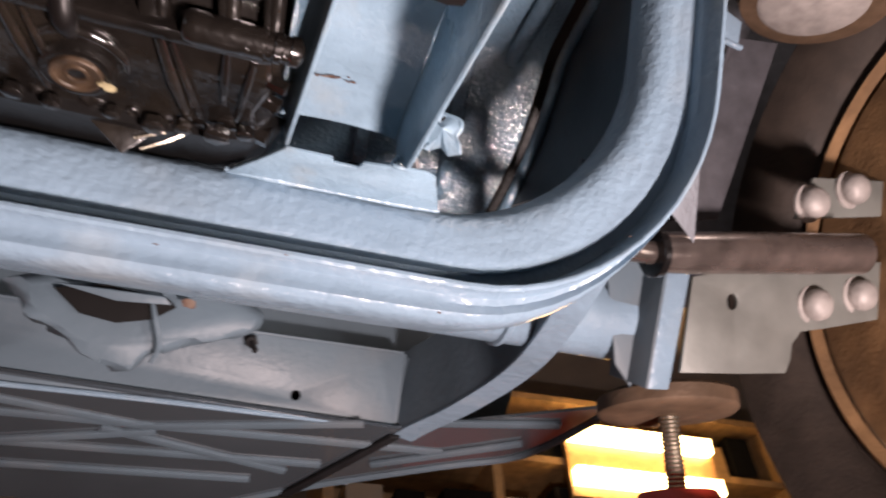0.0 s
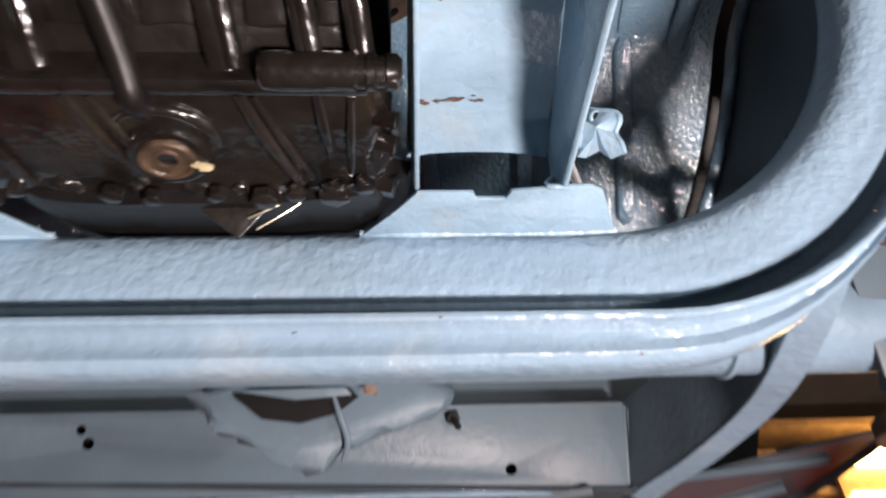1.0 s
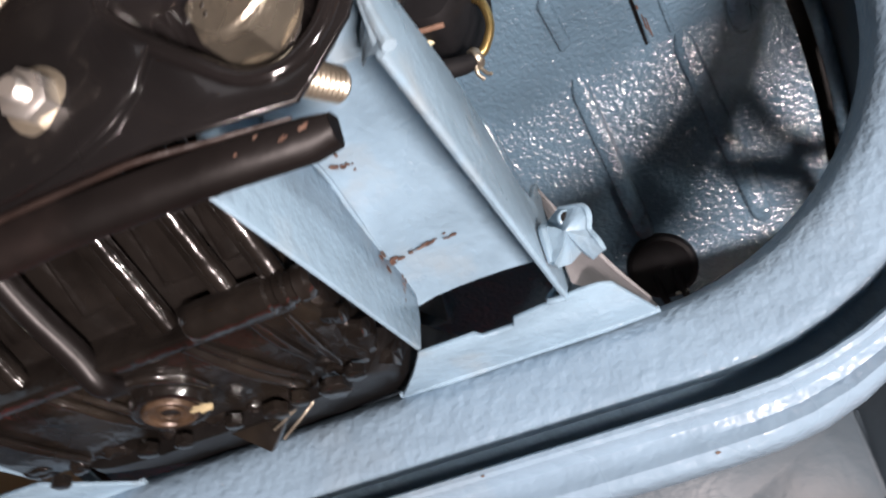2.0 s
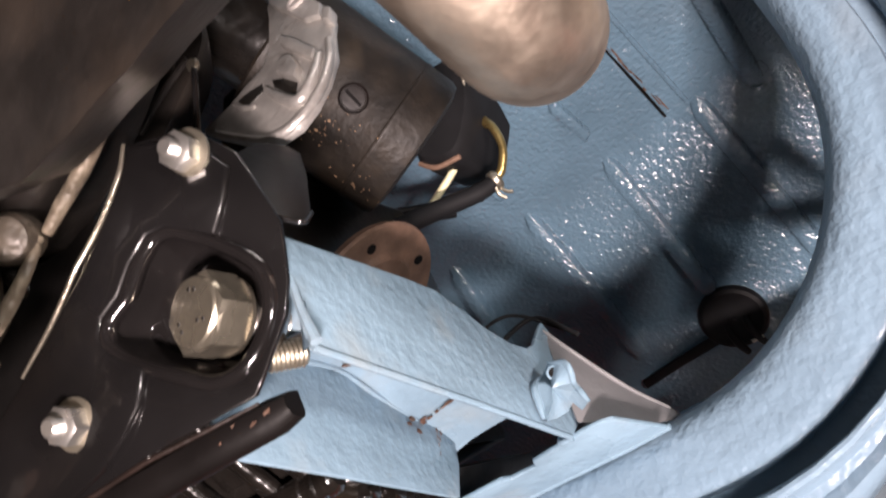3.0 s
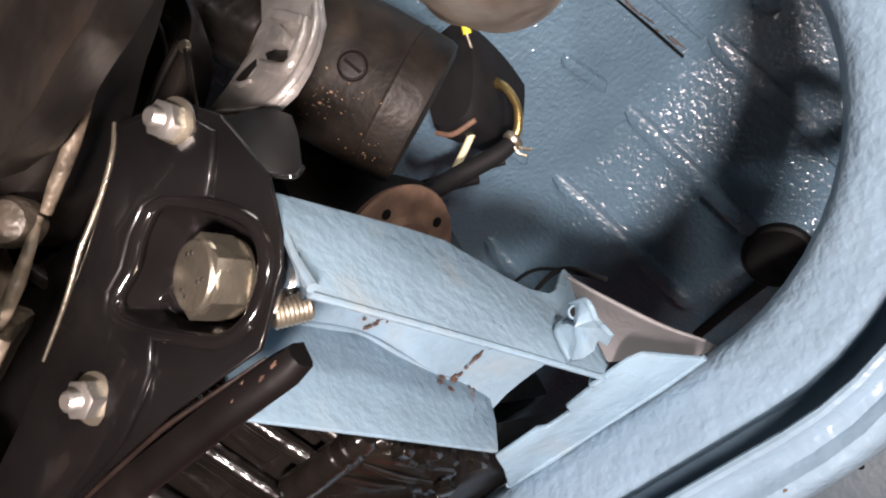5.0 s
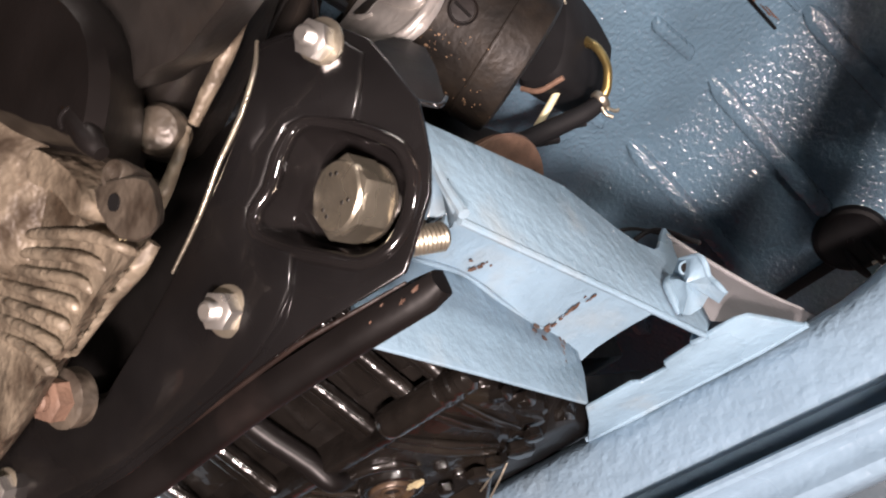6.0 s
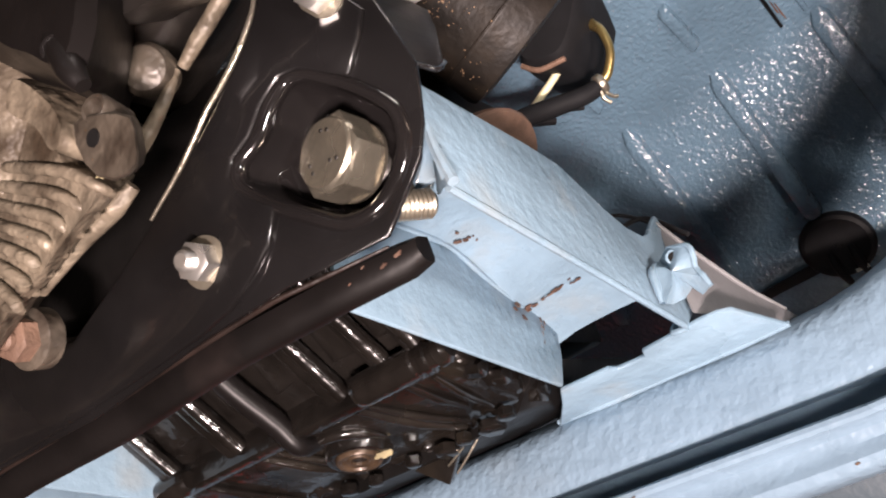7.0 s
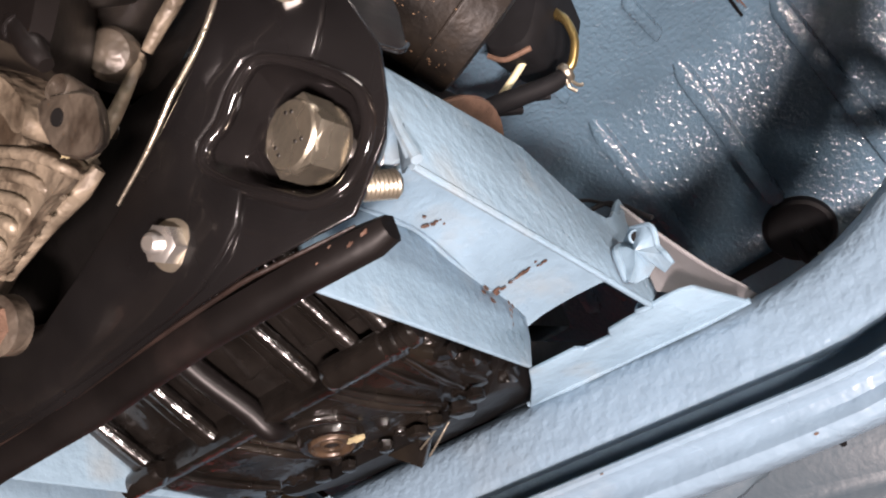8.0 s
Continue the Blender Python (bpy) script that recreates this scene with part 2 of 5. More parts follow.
def tube(points, radius, sides=14, steps=8, bm=None):
    """A round pipe or cable along a smooth line; radius may be a list over the control points."""
    line = spline(points, steps) if steps else [Vector(p) for p in points]
    radii = radius if isinstance(radius, (list, tuple)) else [radius] * len(points)
    bm = bm or bmesh.new()
    rings, side = [], None
    for i, p in enumerate(line):
        way = (line[min(i + 1, len(line) - 1)] - line[max(i - 1, 0)]).normalized()
        side = way.orthogonal().normalized() if side is None else (side - way * side.dot(way)).normalized()
        other = way.cross(side)
        x = i / max(1, len(line) - 1) * (len(radii) - 1)
        r = radii[int(x)] + (radii[min(int(x) + 1, len(radii) - 1)] - radii[int(x)]) * (x - int(x))
        rings.append([bm.verts.new(P(*(p + (side * math.cos(k * math.tau / sides) + other * math.sin(k * math.tau / sides)) * r))) for k in range(sides)])
    for lo, hi in zip(rings, rings[1:]):
        for k in range(sides):
            bm.faces.new((lo[k], lo[(k + 1) % sides], hi[(k + 1) % sides], hi[k]))
    bm.faces.new(rings[0][::-1])
    bm.faces.new(rings[-1])
    return bm


def hex_prism(base, axis, across, height, turn=0.0, chamfer=1.2):
    r = across / math.sqrt(3)
    bm = lathe(base, axis, [(r, 0), (r, height - chamfer * 0.6), (r - chamfer, height)], 6, turn=turn)
    return soften(bm, 0.5, 2, 25)


def thread(base, axis, radius, length, pitch=1.25):
    prof, h = [], 0.0
    while h < length - pitch:
        prof += [(radius - 0.6, h), (radius, h + pitch * 0.5)]
        h += pitch
    return lathe(base, axis, prof + [(radius - 0.7, h), (radius - 1.2, length)], 20)


def nut_and_stud(at, axis, name, label, size=13.0, turn=0.3):
    ob = thing(name, label, "nut", group="crossmember nuts")
    part("washer", lathe(at, axis, [(size * 0.66, 0), (size * 0.76, 0.4), (size * 0.76, 1.6), (size * 0.66, 2.0)], 28), ZINC, ob)
    base = Vector(at) + Vector(axis).normalized() * 2.0
    part("nut", hex_prism(base, axis, size, size * 0.55, turn), ZINC_BRIGHT, ob)
    part("stud", thread(base + Vector(axis).normalized() * size * 0.5, axis, size * 0.3, size * 0.42), ZINC_BRIGHT, ob)
    return ob


def closed_curve(points, steps=6):
    """A smooth closed line through 2D points."""
    pts, out = [Vector(p) for p in points], []
    k = len(pts)
    for i in range(k):
        p0, p1, p2, p3 = (pts[(i + j) % k] for j in (-1, 0, 1, 2))
        for j in range(steps):
            t = j / steps
            out.append(0.5 * (2 * p1 + (p2 - p0) * t + (2 * p0 - 5 * p1 + 4 * p2 - p3) * t * t + (3 * p1 - p0 - 3 * p2 + p3) * t ** 3))
    return out


def blob(outline, layers, steps=6, wobble=0.0, skew=(0.0, 0.0), front=0.0):
    """A cast body: a smooth outline carried through layers of (n, scale)."""
    line = closed_curve(outline, steps) if steps else [Vector(p) for p in outline]
    mid = sum(line, Vector((0, 0))) / len(line)
    bm = bmesh.new()
    rings = []
    for n, k in layers:
        ring = []
        for p in line:
            q = mid + (p - mid) * k + Vector(skew) * (n - front)
            d = wobble * noise.noise((q.x * 0.05, q.y * 0.05, n * 0.05)) if wobble else 0
            ring.append(bm.verts.new(P(q.x + d, q.y + d, n + d)))
        rings.append(ring)
    c = len(line)
    for lo, hi in zip(rings, rings[1:]):
        for j in range(c):
            bm.faces.new((lo[j], lo[(j + 1) % c], hi[(j + 1) % c], hi[j]))
    bm.faces.new(rings[0][::-1])
    bm.faces.new(rings[-1])
    return bm


def pierced(outline, holes, n, thick, bevel=0.8):
    """A plate across the car with holes through it."""
    bm = bmesh.new()
    edges = []
    for loop in [outline, *holes]:
        vs = [bm.verts.new(P(u, v, n)) for u, v in loop]
        edges += [bm.edges.new((vs[k], vs[(k + 1) % len(vs)])) for k in range(len(vs))]
    bmesh.ops.triangle_fill(bm, use_beauty=True, use_dissolve=False, edges=edges)
    made = bmesh.ops.extrude_face_region(bm, geom=bm.faces[:])
    bmesh.ops.translate(bm, vec=D(0, 0, thick) / 1000, verts=[g for g in made["geom"] if isinstance(g, bmesh.types.BMVert)])
    bmesh.ops.recalc_face_normals(bm, faces=bm.faces)
    rim = [e for e in bm.edges if len(e.link_faces) == 2 and e.calc_face_angle(0) > 1.2]
    if bevel:
        bmesh.ops.bevel(bm, geom=rim, offset=bevel / 1000, segments=2, profile=0.5, affect="EDGES", clamp_overlap=True)
    return bm


def eared(bm):
    """Bends the outer ends of the crossmember back."""
    for w in bm.verts:
        side = abs((w.co - ORIGIN).dot(AXIS_U) * 1000 - MID) - 102
        w.co += AXIS_N * max(0.0, side) * 0.28 / 1000
    return bm


def ragged(centre, a, b, seed, points=14, lift=(0, 0, -0.3)):
    """A small uneven patch lying in the plane of a and b."""
    rnd = random.Random(seed)
    c, a, b = Vector(centre), Vector(a), Vector(b)
    ring = []
    for k in range(points):
        w, r = k * math.tau / points, rnd.uniform(0.45, 1.0)
        ring.append(c + a * math.cos(w) * r + b * math.sin(w) * r)
    return plate([tuple(p) for p in ring], lift, 0)


# ---- hoop of the chassis ----
MID = -150.0     # the car's middle, across


def hoop_line(bar, right, corner, top=460, steps=14):
    """Half round the hoop, from the middle of its bar round the corner and up the side: (u, v)."""
    pts = [(MID + (right - corner - MID) * k / 10, bar) for k in range(11)]
    cu, cv = right - corner, bar + corner
    for k in range(1, steps + 1):
        a = -math.pi / 2 + math.pi / 2 * k / steps
        pts.append((cu + corner * math.cos(a), cv + corner * math.sin(a)))
    for k in range(1, 9):
        w = k / 8
        pts.append((right - 22 * w * w, cv + (top - cv) * w))
    left = [(2 * MID - u, v) for u, v in pts[1:]]
    return left[::-1] + pts


LIP_ROOT = (-88, 259.0, 176.0, -53)


def loft(lines, taper=1.0):
    """A sheet through hoop lines: rows of (bar, right, corner, n). With a taper the rows past the lip's root draw in to it round the corner."""
    bm = bmesh.new()
    rows = []
    for b, r, c, n in lines:
        line, root = hoop_line(b, r, c), hoop_line(*LIP_ROOT[:3])
        half, row = len(line) // 2, []
        for k, ((u, v), (ru, rv)) in enumerate(zip(line, root)):
            w = min(1.0, max(0.0, (abs(k - half) - 8) / 11)) if b < LIP_ROOT[0] else 0.0
            w = w * w * (3 - 2 * w) * (1 - taper)
            row.append(bm.verts.new(P(u + (ru - u) * w, v + (rv - v) * w, n)))
        rows.append(row)
    for lo, hi in zip(rows, rows[1:]):
        for k in range(len(lo) - 1):
            bm.faces.new((lo[k], lo[k + 1], hi[k + 1], hi[k]))
    return bm


hoop = thing("chassis_hoop", "pale blue painted pressed steel chassis hoop with a rounded lip", "chassis", "structure")
part("inner_channel", loft([(-60, 234.5, 155.8, 34), (-42, 224.0, 151.7, 24), (-34, 215.8, 149.0, 10), (-33, 215.0, 149.0, 2), (-34.5, 216.5, 149.8, -6), (-36.5, 218.0, 150.9, -14), (-40, 220.2, 152.2, -20), (-47, 224.8, 154.4, -24.5), (-56, 231.5, 157.1, -27.5),
                            (-64, 237.5, 159.8, -29.6), (-70, 242.0, 161.8, -31.4), (-72.6, 244.0, 162.8, -31.2), (-74.2, 245.1, 163.6, -28.5), (-75.2, 246.2, 164.1, -22), (-83.4, 254.9, 169.7, -21)]), BLUE_PEEL, hoop)
part("outer_lip", loft([(-83.4, 254.9, 169.7, -21), (-83.2, 254.8, 169.5, -50), (-84, 255.8, 171.3, -53.3), (-86, 257.5, 174.7, -54), (-88, 259.0, 176.0, -53), (-90, 260.5, 176.7, -48), (-93, 263.5, 177.3, -44.5),
                        (-98, 268.5, 178.7, -44), (-101, 271.5, 180.1, -46), (-104, 274.5, 181.4, -47.5), (-108, 278.5, 182.8, -46), (-111, 281.5, 184.1, -41), (-113, 284.5, 185.4, -34), (-114.5, 286.5, 186.8, -24), (-115, 287.5, 188.2, 20)], 0.1), BLUE, hoop)


for k, (u, v, n, a) in enumerate(((196, -34, -53, 1.0), (70, -105, -47.4, 1.0), (-101, -92, -45.5, 1.2), (-30, -86.5, -54.2, 0.8))):
    part("worn_speck", ragged((u, v, n), (a * 1.6, a * 0.2, 0), (0, a * 0.7, 0.2), 40 + k, 12, (0, -0.1, -0.5)), RUST_PAINT, hoop, "small brown spot of worn paint")


# ---- hanger bracket with its tab, one each side of the sump ----
def hanger(mirror):
    def m(u, v, n):
        return (2 * MID - u, v, n) if mirror else (u, v, n)

    def way(u, v, n):
        return (-u if mirror else u, v, n)

    label = "pale blue steel channel bracket beside the sump" if mirror else "pale blue steel channel bracket with rust along its welds"
    ob = thing("engine_hanger_bracket", label, "bracket", group="engine hanger brackets")
    outer = [(25, 25, -231), (23, 50, -227), (22, 73, -221), (24, 67, -185), (26, 61, -150), (27, 56, -126), (28, 47, -112), (29, 37, -96), (30, 29, -78), (31, 26, -62),
             (31, 29, -50), (32, 38, -36), (33, 42, -29), (34, 24, -18), (34, -12, -36), (33, -24, -65), (29, 1, -150)]
    part("outer_flange", plate([m(*c) for c in outer], way(-2.8, 0, 0), 1.1), BLUE_BRACKET, ob)
    inner = [(-47, 16, -212), (-47, 70, -205), (-46, 62, -130), (-45, 46, -60), (-44, 20, -30), (-43.5, 6, -37), (-43, -8, -45), (-42, -24.5, -60), (-44.5, -3, -140)]
    part("inner_flange", plate([m(*c) for c in inner], way(2.5, 0, 0), 0.9), BLUE_BRACKET, ob)
    web = [(61, -206), (61, -192), (59, -165), (55.5, -138), (51, -117), (45, -105), (38, -96), (30, -86), (24, -75), (20.5, -64), (15, -52), (8, -42), (1, -34)]
    bm = bmesh.new()
    rows, backs = [], []
    for k in range(7):
        row, back = [], []
        for i, (v, n) in enumerate(web):
            edge = 21 + 9.5 * (n + 222) / 160 - 2.6
            x = k / 6
            u = -45 + (edge + 45) * x
            rise = 3.2 * math.sin(math.pi * x) ** 0.5
            row.append(bm.verts.new(P(*m(u, v + rise, n))))
            back.append(bm.verts.new(P(*m(u, v + rise + 2.5, n + 2))))
        rows.append(row)
        backs.append(back)
    for sheet in (rows, backs):
        for lo, hi in zip(sheet, sheet[1:]):
            for k in range(len(web) - 1):
                bm.faces.new((lo[k], lo[k + 1], hi[k + 1], hi[k]))
    for front, back in ((rows[0], backs[0]), (rows[-1], backs[-1])):
        for k in range(len(web) - 1):
            bm.faces.new((front[k], front[k + 1], back[k + 1], back[k]))
    for k in (0, -1):
        for i in range(6):
            bm.faces.new((rows[i][k], rows[i + 1][k], backs[i + 1][k], backs[i][k]))
    part("web", bm, BLUE_BRACKET, ob)
    part("web_weld", tube([m(-43, 59, -165), m(-42.5, 55, -138), m(-42, 50, -117), m(-42, 37, -96), m(-42, 21, -66)], [1.0, 1.5, 1.1, 1.6, 1.2], 8, 8), BLUE_BRACKET, ob)
    part("end_plate", plate([m(-47, 46, -204), m(20, 44, -204), m(20, 68, -202), m(-47, 68, -202)], (0, 0, 3), 0.6), BLUE_BRACKET, ob)
    bm = bmesh.new()
    rows = []
    for k in range(8):
        w = k / 7 * math.pi / 2
        c = 1 - math.cos(w)
        rows.append([bm.verts.new(P(*m(25 - 9 * math.sin(w), 26 + (17 - 13 * c) * j / 5 + 3 * c, -231.5 + 1.0 * j + 9 * c))) for j in range(6)])
    for lo, hi in zip(rows, rows[1:]):
        for j in range(5):
            bm.faces.new((lo[j], lo[j + 1], hi[j + 1], hi[j]))
    bmesh.ops.solidify(bm, geom=bm.faces[:], thickness=0.0018)
    part("corner_lip", bm, BLUE_BRACKET, ob)
    part("corner_weld", tube([m(27, 26, -232), m(24, 40, -229), m(22, 54, -225)], [2.2, 1.6, 1.2], 8, 6), BLUE_BRACKET, ob)
    part("front_bead", tube([m(24, 25.5, -231), m(28, 2, -150), m(32, -23, -66)], 1.5, 8, 8), BLUE_BRACKET, ob)
    tab = [(-71, -36, -14), (-52, -29, -42), (-41, -24.5, -62), (-13, -24, -60), (-11, -25, -53), (4, -25, -53), (6, -23, -59), (38, -21, -61), (47, -21, -60), (53, -22, -56), (68, -36, -22)]
    part("tab", plate([m(*c) for c in tab], (0, -2.5, -1.5), 0.9), BLUE_BRACKET, ob)
    part("weld_bead", tube([m(-70, -36, -17), m(-40, -37, -19), m(0, -37, -20), m(40, -37, -22), m(68, -37, -25)], [1.6, 2.3, 1.8, 2.4, 1.6], 8, 10), BLUE_BRACKET, ob)
    part("flange_weld", tube([m(32, -24, -63), m(24, -22, -60), m(33, -10, -38)], 1.6, 8, 5), BLUE_BRACKET, ob)
    if not mirror:
        rusts = [((-36, 20.6, -64.8), (6, 0.4, 0), (0, 1.6, -2.4)), ((-26, 21.2, -64.5), (8, 1.0, 0), (0, 1.0, -1.4)), ((-12, 22, -64.4), (4, 0.4, 0), (0, 0.8, -1.2)), ((-41.3, 19, -72), (0, 3, -5), (0, 2, 2.5)),
                 ((-41.2, 9, -52), (0, 5, 2), (0, 1.0, -1.6)), ((-41.2, -2, -58), (0, 3.2, 1), (0, 0.8, -1.5)), ((-41.0, -11, -66), (0, 2.6, 0.6), (0, 0.9, -2.0)), ((-40.8, -17, -72), (0, 1.6, 0.3), (0, 0.7, -1.3)),
                 ((-36, 51.6, -122), (3.4, 0.4, 0.8), (0.4, 1.2, -4.4)), ((-31, 50.6, -114), (2.0, 0.3, 0.4), (0.3, 0.6, -2.2))]
        for k, (c, a, b) in enumerate(rusts):
            up = (0.35, 0, 0) if abs(a[0]) < 0.5 else (0, -0.4, -0.3)
            spot = random.Random(k + 50)
            for i in range(5):
                away = Vector(a) * spot.uniform(-1, 1) + Vector(b) * spot.uniform(-1, 1) * 1.3
                size = spot.uniform(0.18, 0.5)
                part("rust_patch", ragged(tuple(Vector(c) + away), tuple(Vector(a) * size), tuple(Vector(b) * size), 11 * k + i, 18, up), RUST_PAINT, ob, "orange brown rust breaking through the paint")
    return ob


hanger(False)
hanger(True)

clip = thing("cable_clip", "bent pale blue clip with a punched hole on the bracket", "clip")
torn = [(36, 9, -68), (44, 11, -78), (53, 6, -86), (54, 1, -87.5), (52, -4, -85), (54, -10, -87), (55.5, -15, -88), (51, -16, -84), (47, -10, -79), (40, -12, -75), (34, -13, -80), (33.5, -14, -91), (33.5, -9, -89), (33.5, 0, -86), (33.5, 4, -83), (34, 7, -70)]
bm = bmesh.new()
inner = [bm.verts.new(P(*(Vector((43, -2, -82.5)) + (Vector(c) - Vector((43, -2, -82.5))) * 0.5 + Vector((0.6, 0, -0.8 * (k % 3)))))) for k, c in enumerate(torn)]
outer = [bm.verts.new(P(*c)) for c in torn]
hub = bm.verts.new(P(43, -2, -83))
for k in range(len(torn)):
    nx = (k + 1) % len(torn)
    bm.faces.new((inner[k], inner[nx], outer[nx], outer[k]))
    bm.faces.new((hub, inner[nx], inner[k]))
bmesh.ops.recalc_face_normals(bm, faces=bm.faces)
bmesh.ops.solidify(bm, geom=bm.faces[:], thickness=0.0014)
part("leaf", bm, BLUE_BRACKET, clip)
part("torn_edge", tube([(43, 11.2, -78.5), (53, 6.2, -86.5), (54.3, 1, -88), (52.6, -4, -86), (54.4, -10, -88), (55.6, -15, -88.4)], [0.8, 1.4, 1.5, 1.3, 1.6, 1.2], 8, 5), BLUE_BRACKET, clip)
part("root_weld", tube([(33.5, -13, -91), (34, -6, -89.5), (34, 2, -86), (34.4, 6, -78), (35, 8, -69)], [1.2, 2.0, 2.2, 1.6, 1.0], 8, 5), BLUE_BRACKET, clip)
# no real hole: a black disc paints its dark inside
part("hole", lathe((44.5, 5.2, -82.4), (-0.5, 0.25, 0.83), [(2.4, -0.6), (2.4, 1.2)], 18), DARK_BOARD, clip, "black disc for the dark inside of the punched hole")
part("hole_rim", lathe((44.5, 5.2, -82.2), (-0.5, 0.25, 0.83), [(2.6, -0.9), (3.4, -0.5), (3.6, 0.8)], 20, ends=False), BLUE_BRACKET, clip)
part("rust_patch", ragged((34.6, -12.5, -86), (0.2, 1.2, 0.6), (0.2, 0.8, -2.4), 9, 12, (0.5, 0, 0)), RUST_PAINT, clip)

gusset = thing("hoop_gusset", "grey blue folded gusset between bracket and hoop", "gusset")
part("leaf", plate([(32, 37, -31), (36, -18, -58), (58, -32, -18), (70, -35, 8), (65, -27, 6), (54, -9, -9), (48, 2, -15), (41, 17, -22)], (-1, 2, 2), 0.6), GUSSET_GREY, gusset)
part("fold", tube([(32, 37, -32), (41, 17, -23), (54, -9, -10), (65, -27, 5)], 1.3, 8), GUSSET_GREY, gusset)

# ---- crossmember under the gearbox ----
cross = thing("gearbox_crossmember", "glossy black pressed steel crossmember bolted to the hangers", "crossmember")
left_edge = [(-16, 134), (-22, 122), (-38, 104), (-64, 85), (-90, 72), (-120, 60), (MID, 50)]
right_edge = [(MID, 14), (-110, 16), (-78, 18), (-40, 19), (-1, 20), (4, 25), (10, 32), (18, 41), (23, 52), (26, 64), (28, 74), (25, 92), (22, 108), (12, 122.5), (-5, 131)]


def mirrored_u(line):
    return [(2 * MID - u, v) for u, v in line]


outline = left_edge + mirrored_u(left_edge[-2::-1]) + mirrored_u(right_edge[:0:-1]) + right_edge
pocket = [(-17, 92), (-10, 91), (-3, 85.5), (5, 77.5), (14.5, 64.8), (16.5, 56), (14.5, 46.5), (7.5, 36.5), (-2, 30.5), (-13, 31), (-24, 39.5), (-36, 50), (-44, 60), (-45, 66), (-42, 71), (-33.5, 76), (-26, 85.5)]
pocket = [tuple(p) for p in closed_curve(pocket, 3)]
part("pressing", eared(pierced(outline, [pocket, mirrored_u(pocket)[::-1]], -249, 2, 0.8)), BLACK, cross)
land_low = [(MID, 17), (-110, 17.5), (-80, 18.5), (-62, 21), (-48, 27), (-39, 35)]
land_top = [(6, 80), (14, 92), (19, 102), (11, 119), (-5, 128)]
notch = [(-33, 47.5), (-39, 53.5), (-45, 60.5), (-46.2, 66), (-43, 72), (-34.5, 77), (-27, 86.5), (-18, 93.4), (-10, 92.4), (-2, 86.3)]
land = [(u + 1.5, v - 2.5) for u, v in left_edge] + mirrored_u([(u + 1.5, v - 2.5) for u, v in left_edge[-2::-1]])
land += mirrored_u((land_low + notch + land_top)[:0:-1]) + land_low + notch + land_top
part("raised_land", eared(pierced(land, [], -252, 3.2, 1.4)), BLACK, cross)
for sign in (1, -1):
    def f(u, v, n):
        return (u if sign > 0 else 2 * MID - u, v, n)
    ring = [f(u, v, -248.5) for u, v in pocket]
    part("pocket_rim", eared(tube(ring + ring[:2], 3.0, 10, 0)), BLACK_GLAZE, cross)
    bm = bmesh.new()
    rows = []
    for x, n in ((1.0, -248), (0.985, -244), (0.95, -238), (0.90, -233), (0.84, -231)):
        rows.append([bm.verts.new(P(*f(-13 + (u + 13) * x, 61 + (v - 61) * x, n))) for u, v in pocket])
    for lo, hi in zip(rows, rows[1:]):
        for k in range(len(lo)):
            bm.faces.new((lo[k], lo[(k + 1) % len(lo)], hi[(k + 1) % len(lo)], hi[k]))
    bm.faces.new(rows[-1])
    part("pocket_dish", eared(bm), BLACK_GLAZE, cross)
    ridge = [f(u, v, -250.5) for u, v in left_edge[:5]]
    part("edge_bead", eared(tube(ridge, [0.7, 1.0, 1.1, 1.1, 0.7], 10)), ZINC, cross, "bright line along the edge")
    rnd = random.Random(17)
    bm = bmesh.new()
    rows = []
    for p in spline([(u, v, 0) for u, v in left_edge[:5]], 6):
        wide = 0.8 + 0.35 * rnd.random()
        rows.append([bm.verts.new(P(*f(p.x - 4.2 * x * wide, p.y + 4.8 * x * wide, -249 + 7 * x ** 1.5))) for x in (0, 0.3, 0.6, 1.0)])
    for lo, hi in zip(rows, rows[1:]):
        for k in range(3):
            bm.faces.new((lo[k], lo[k + 1], hi[k + 1], hi[k]))
    part("edge_wall", eared(bm), BLACK_DUSTY, cross)
    bm = bmesh.new()
    rows = []
    for u, v, w in ((3.5, 14, 0.75), (-4, 13, 1.0), (-30, 12.5, 1.1), (-78, 12.5, 1.15), (-110, 12, 1.2), (MID, 11, 1.25)):
        rows.append([bm.verts.new(P(*f(u, v + dv * w, -240 + dn))) for dv, dn in ((7.6, 7), (7.2, 1.5), (5.0, -1.6), (0.5, -2.4), (-4, -0.5), (-5.6, 2.4), (-5.6, 6), (-3, 7))])
    for lo, hi in zip(rows, rows[1:]):
        for k in range(8):
            bm.faces.new((lo[k], lo[(k + 1) % 8], hi[(k + 1) % 8], hi[k]))
    bm.faces.new(rows[0])
    part("lower_flange", eared(bm), BLACK_SATIN, cross)
    part("fold_line", eared(tube([f(-6, 19.5, -241), f(-34, 19, -242), f(-80, 18.8, -243), f(-116, 18.4, -243), f(MID, 17.5, -243)], [0.6, 1.0, 1.1, 1.1, 1.1], 8)), FLANGE_BROWN, cross, "dark brown line along the flange fold")
    for k, (u, v, a) in enumerate(((-3, 15, 3.4), (-9, 13.5, 2.6), (-16, 16, 1.5), (-22, 12.5, 1.2))):
        part("flange_scuff", eared(ragged(f(u, v, -242.6), (a * 0.6, a * 0.2, 0), (0.1, a * 0.35, 0), 21 + k, 14, (0, 0, -0.3))), RUST_PAINT, cross, "paint worn to brown rust at the flange")

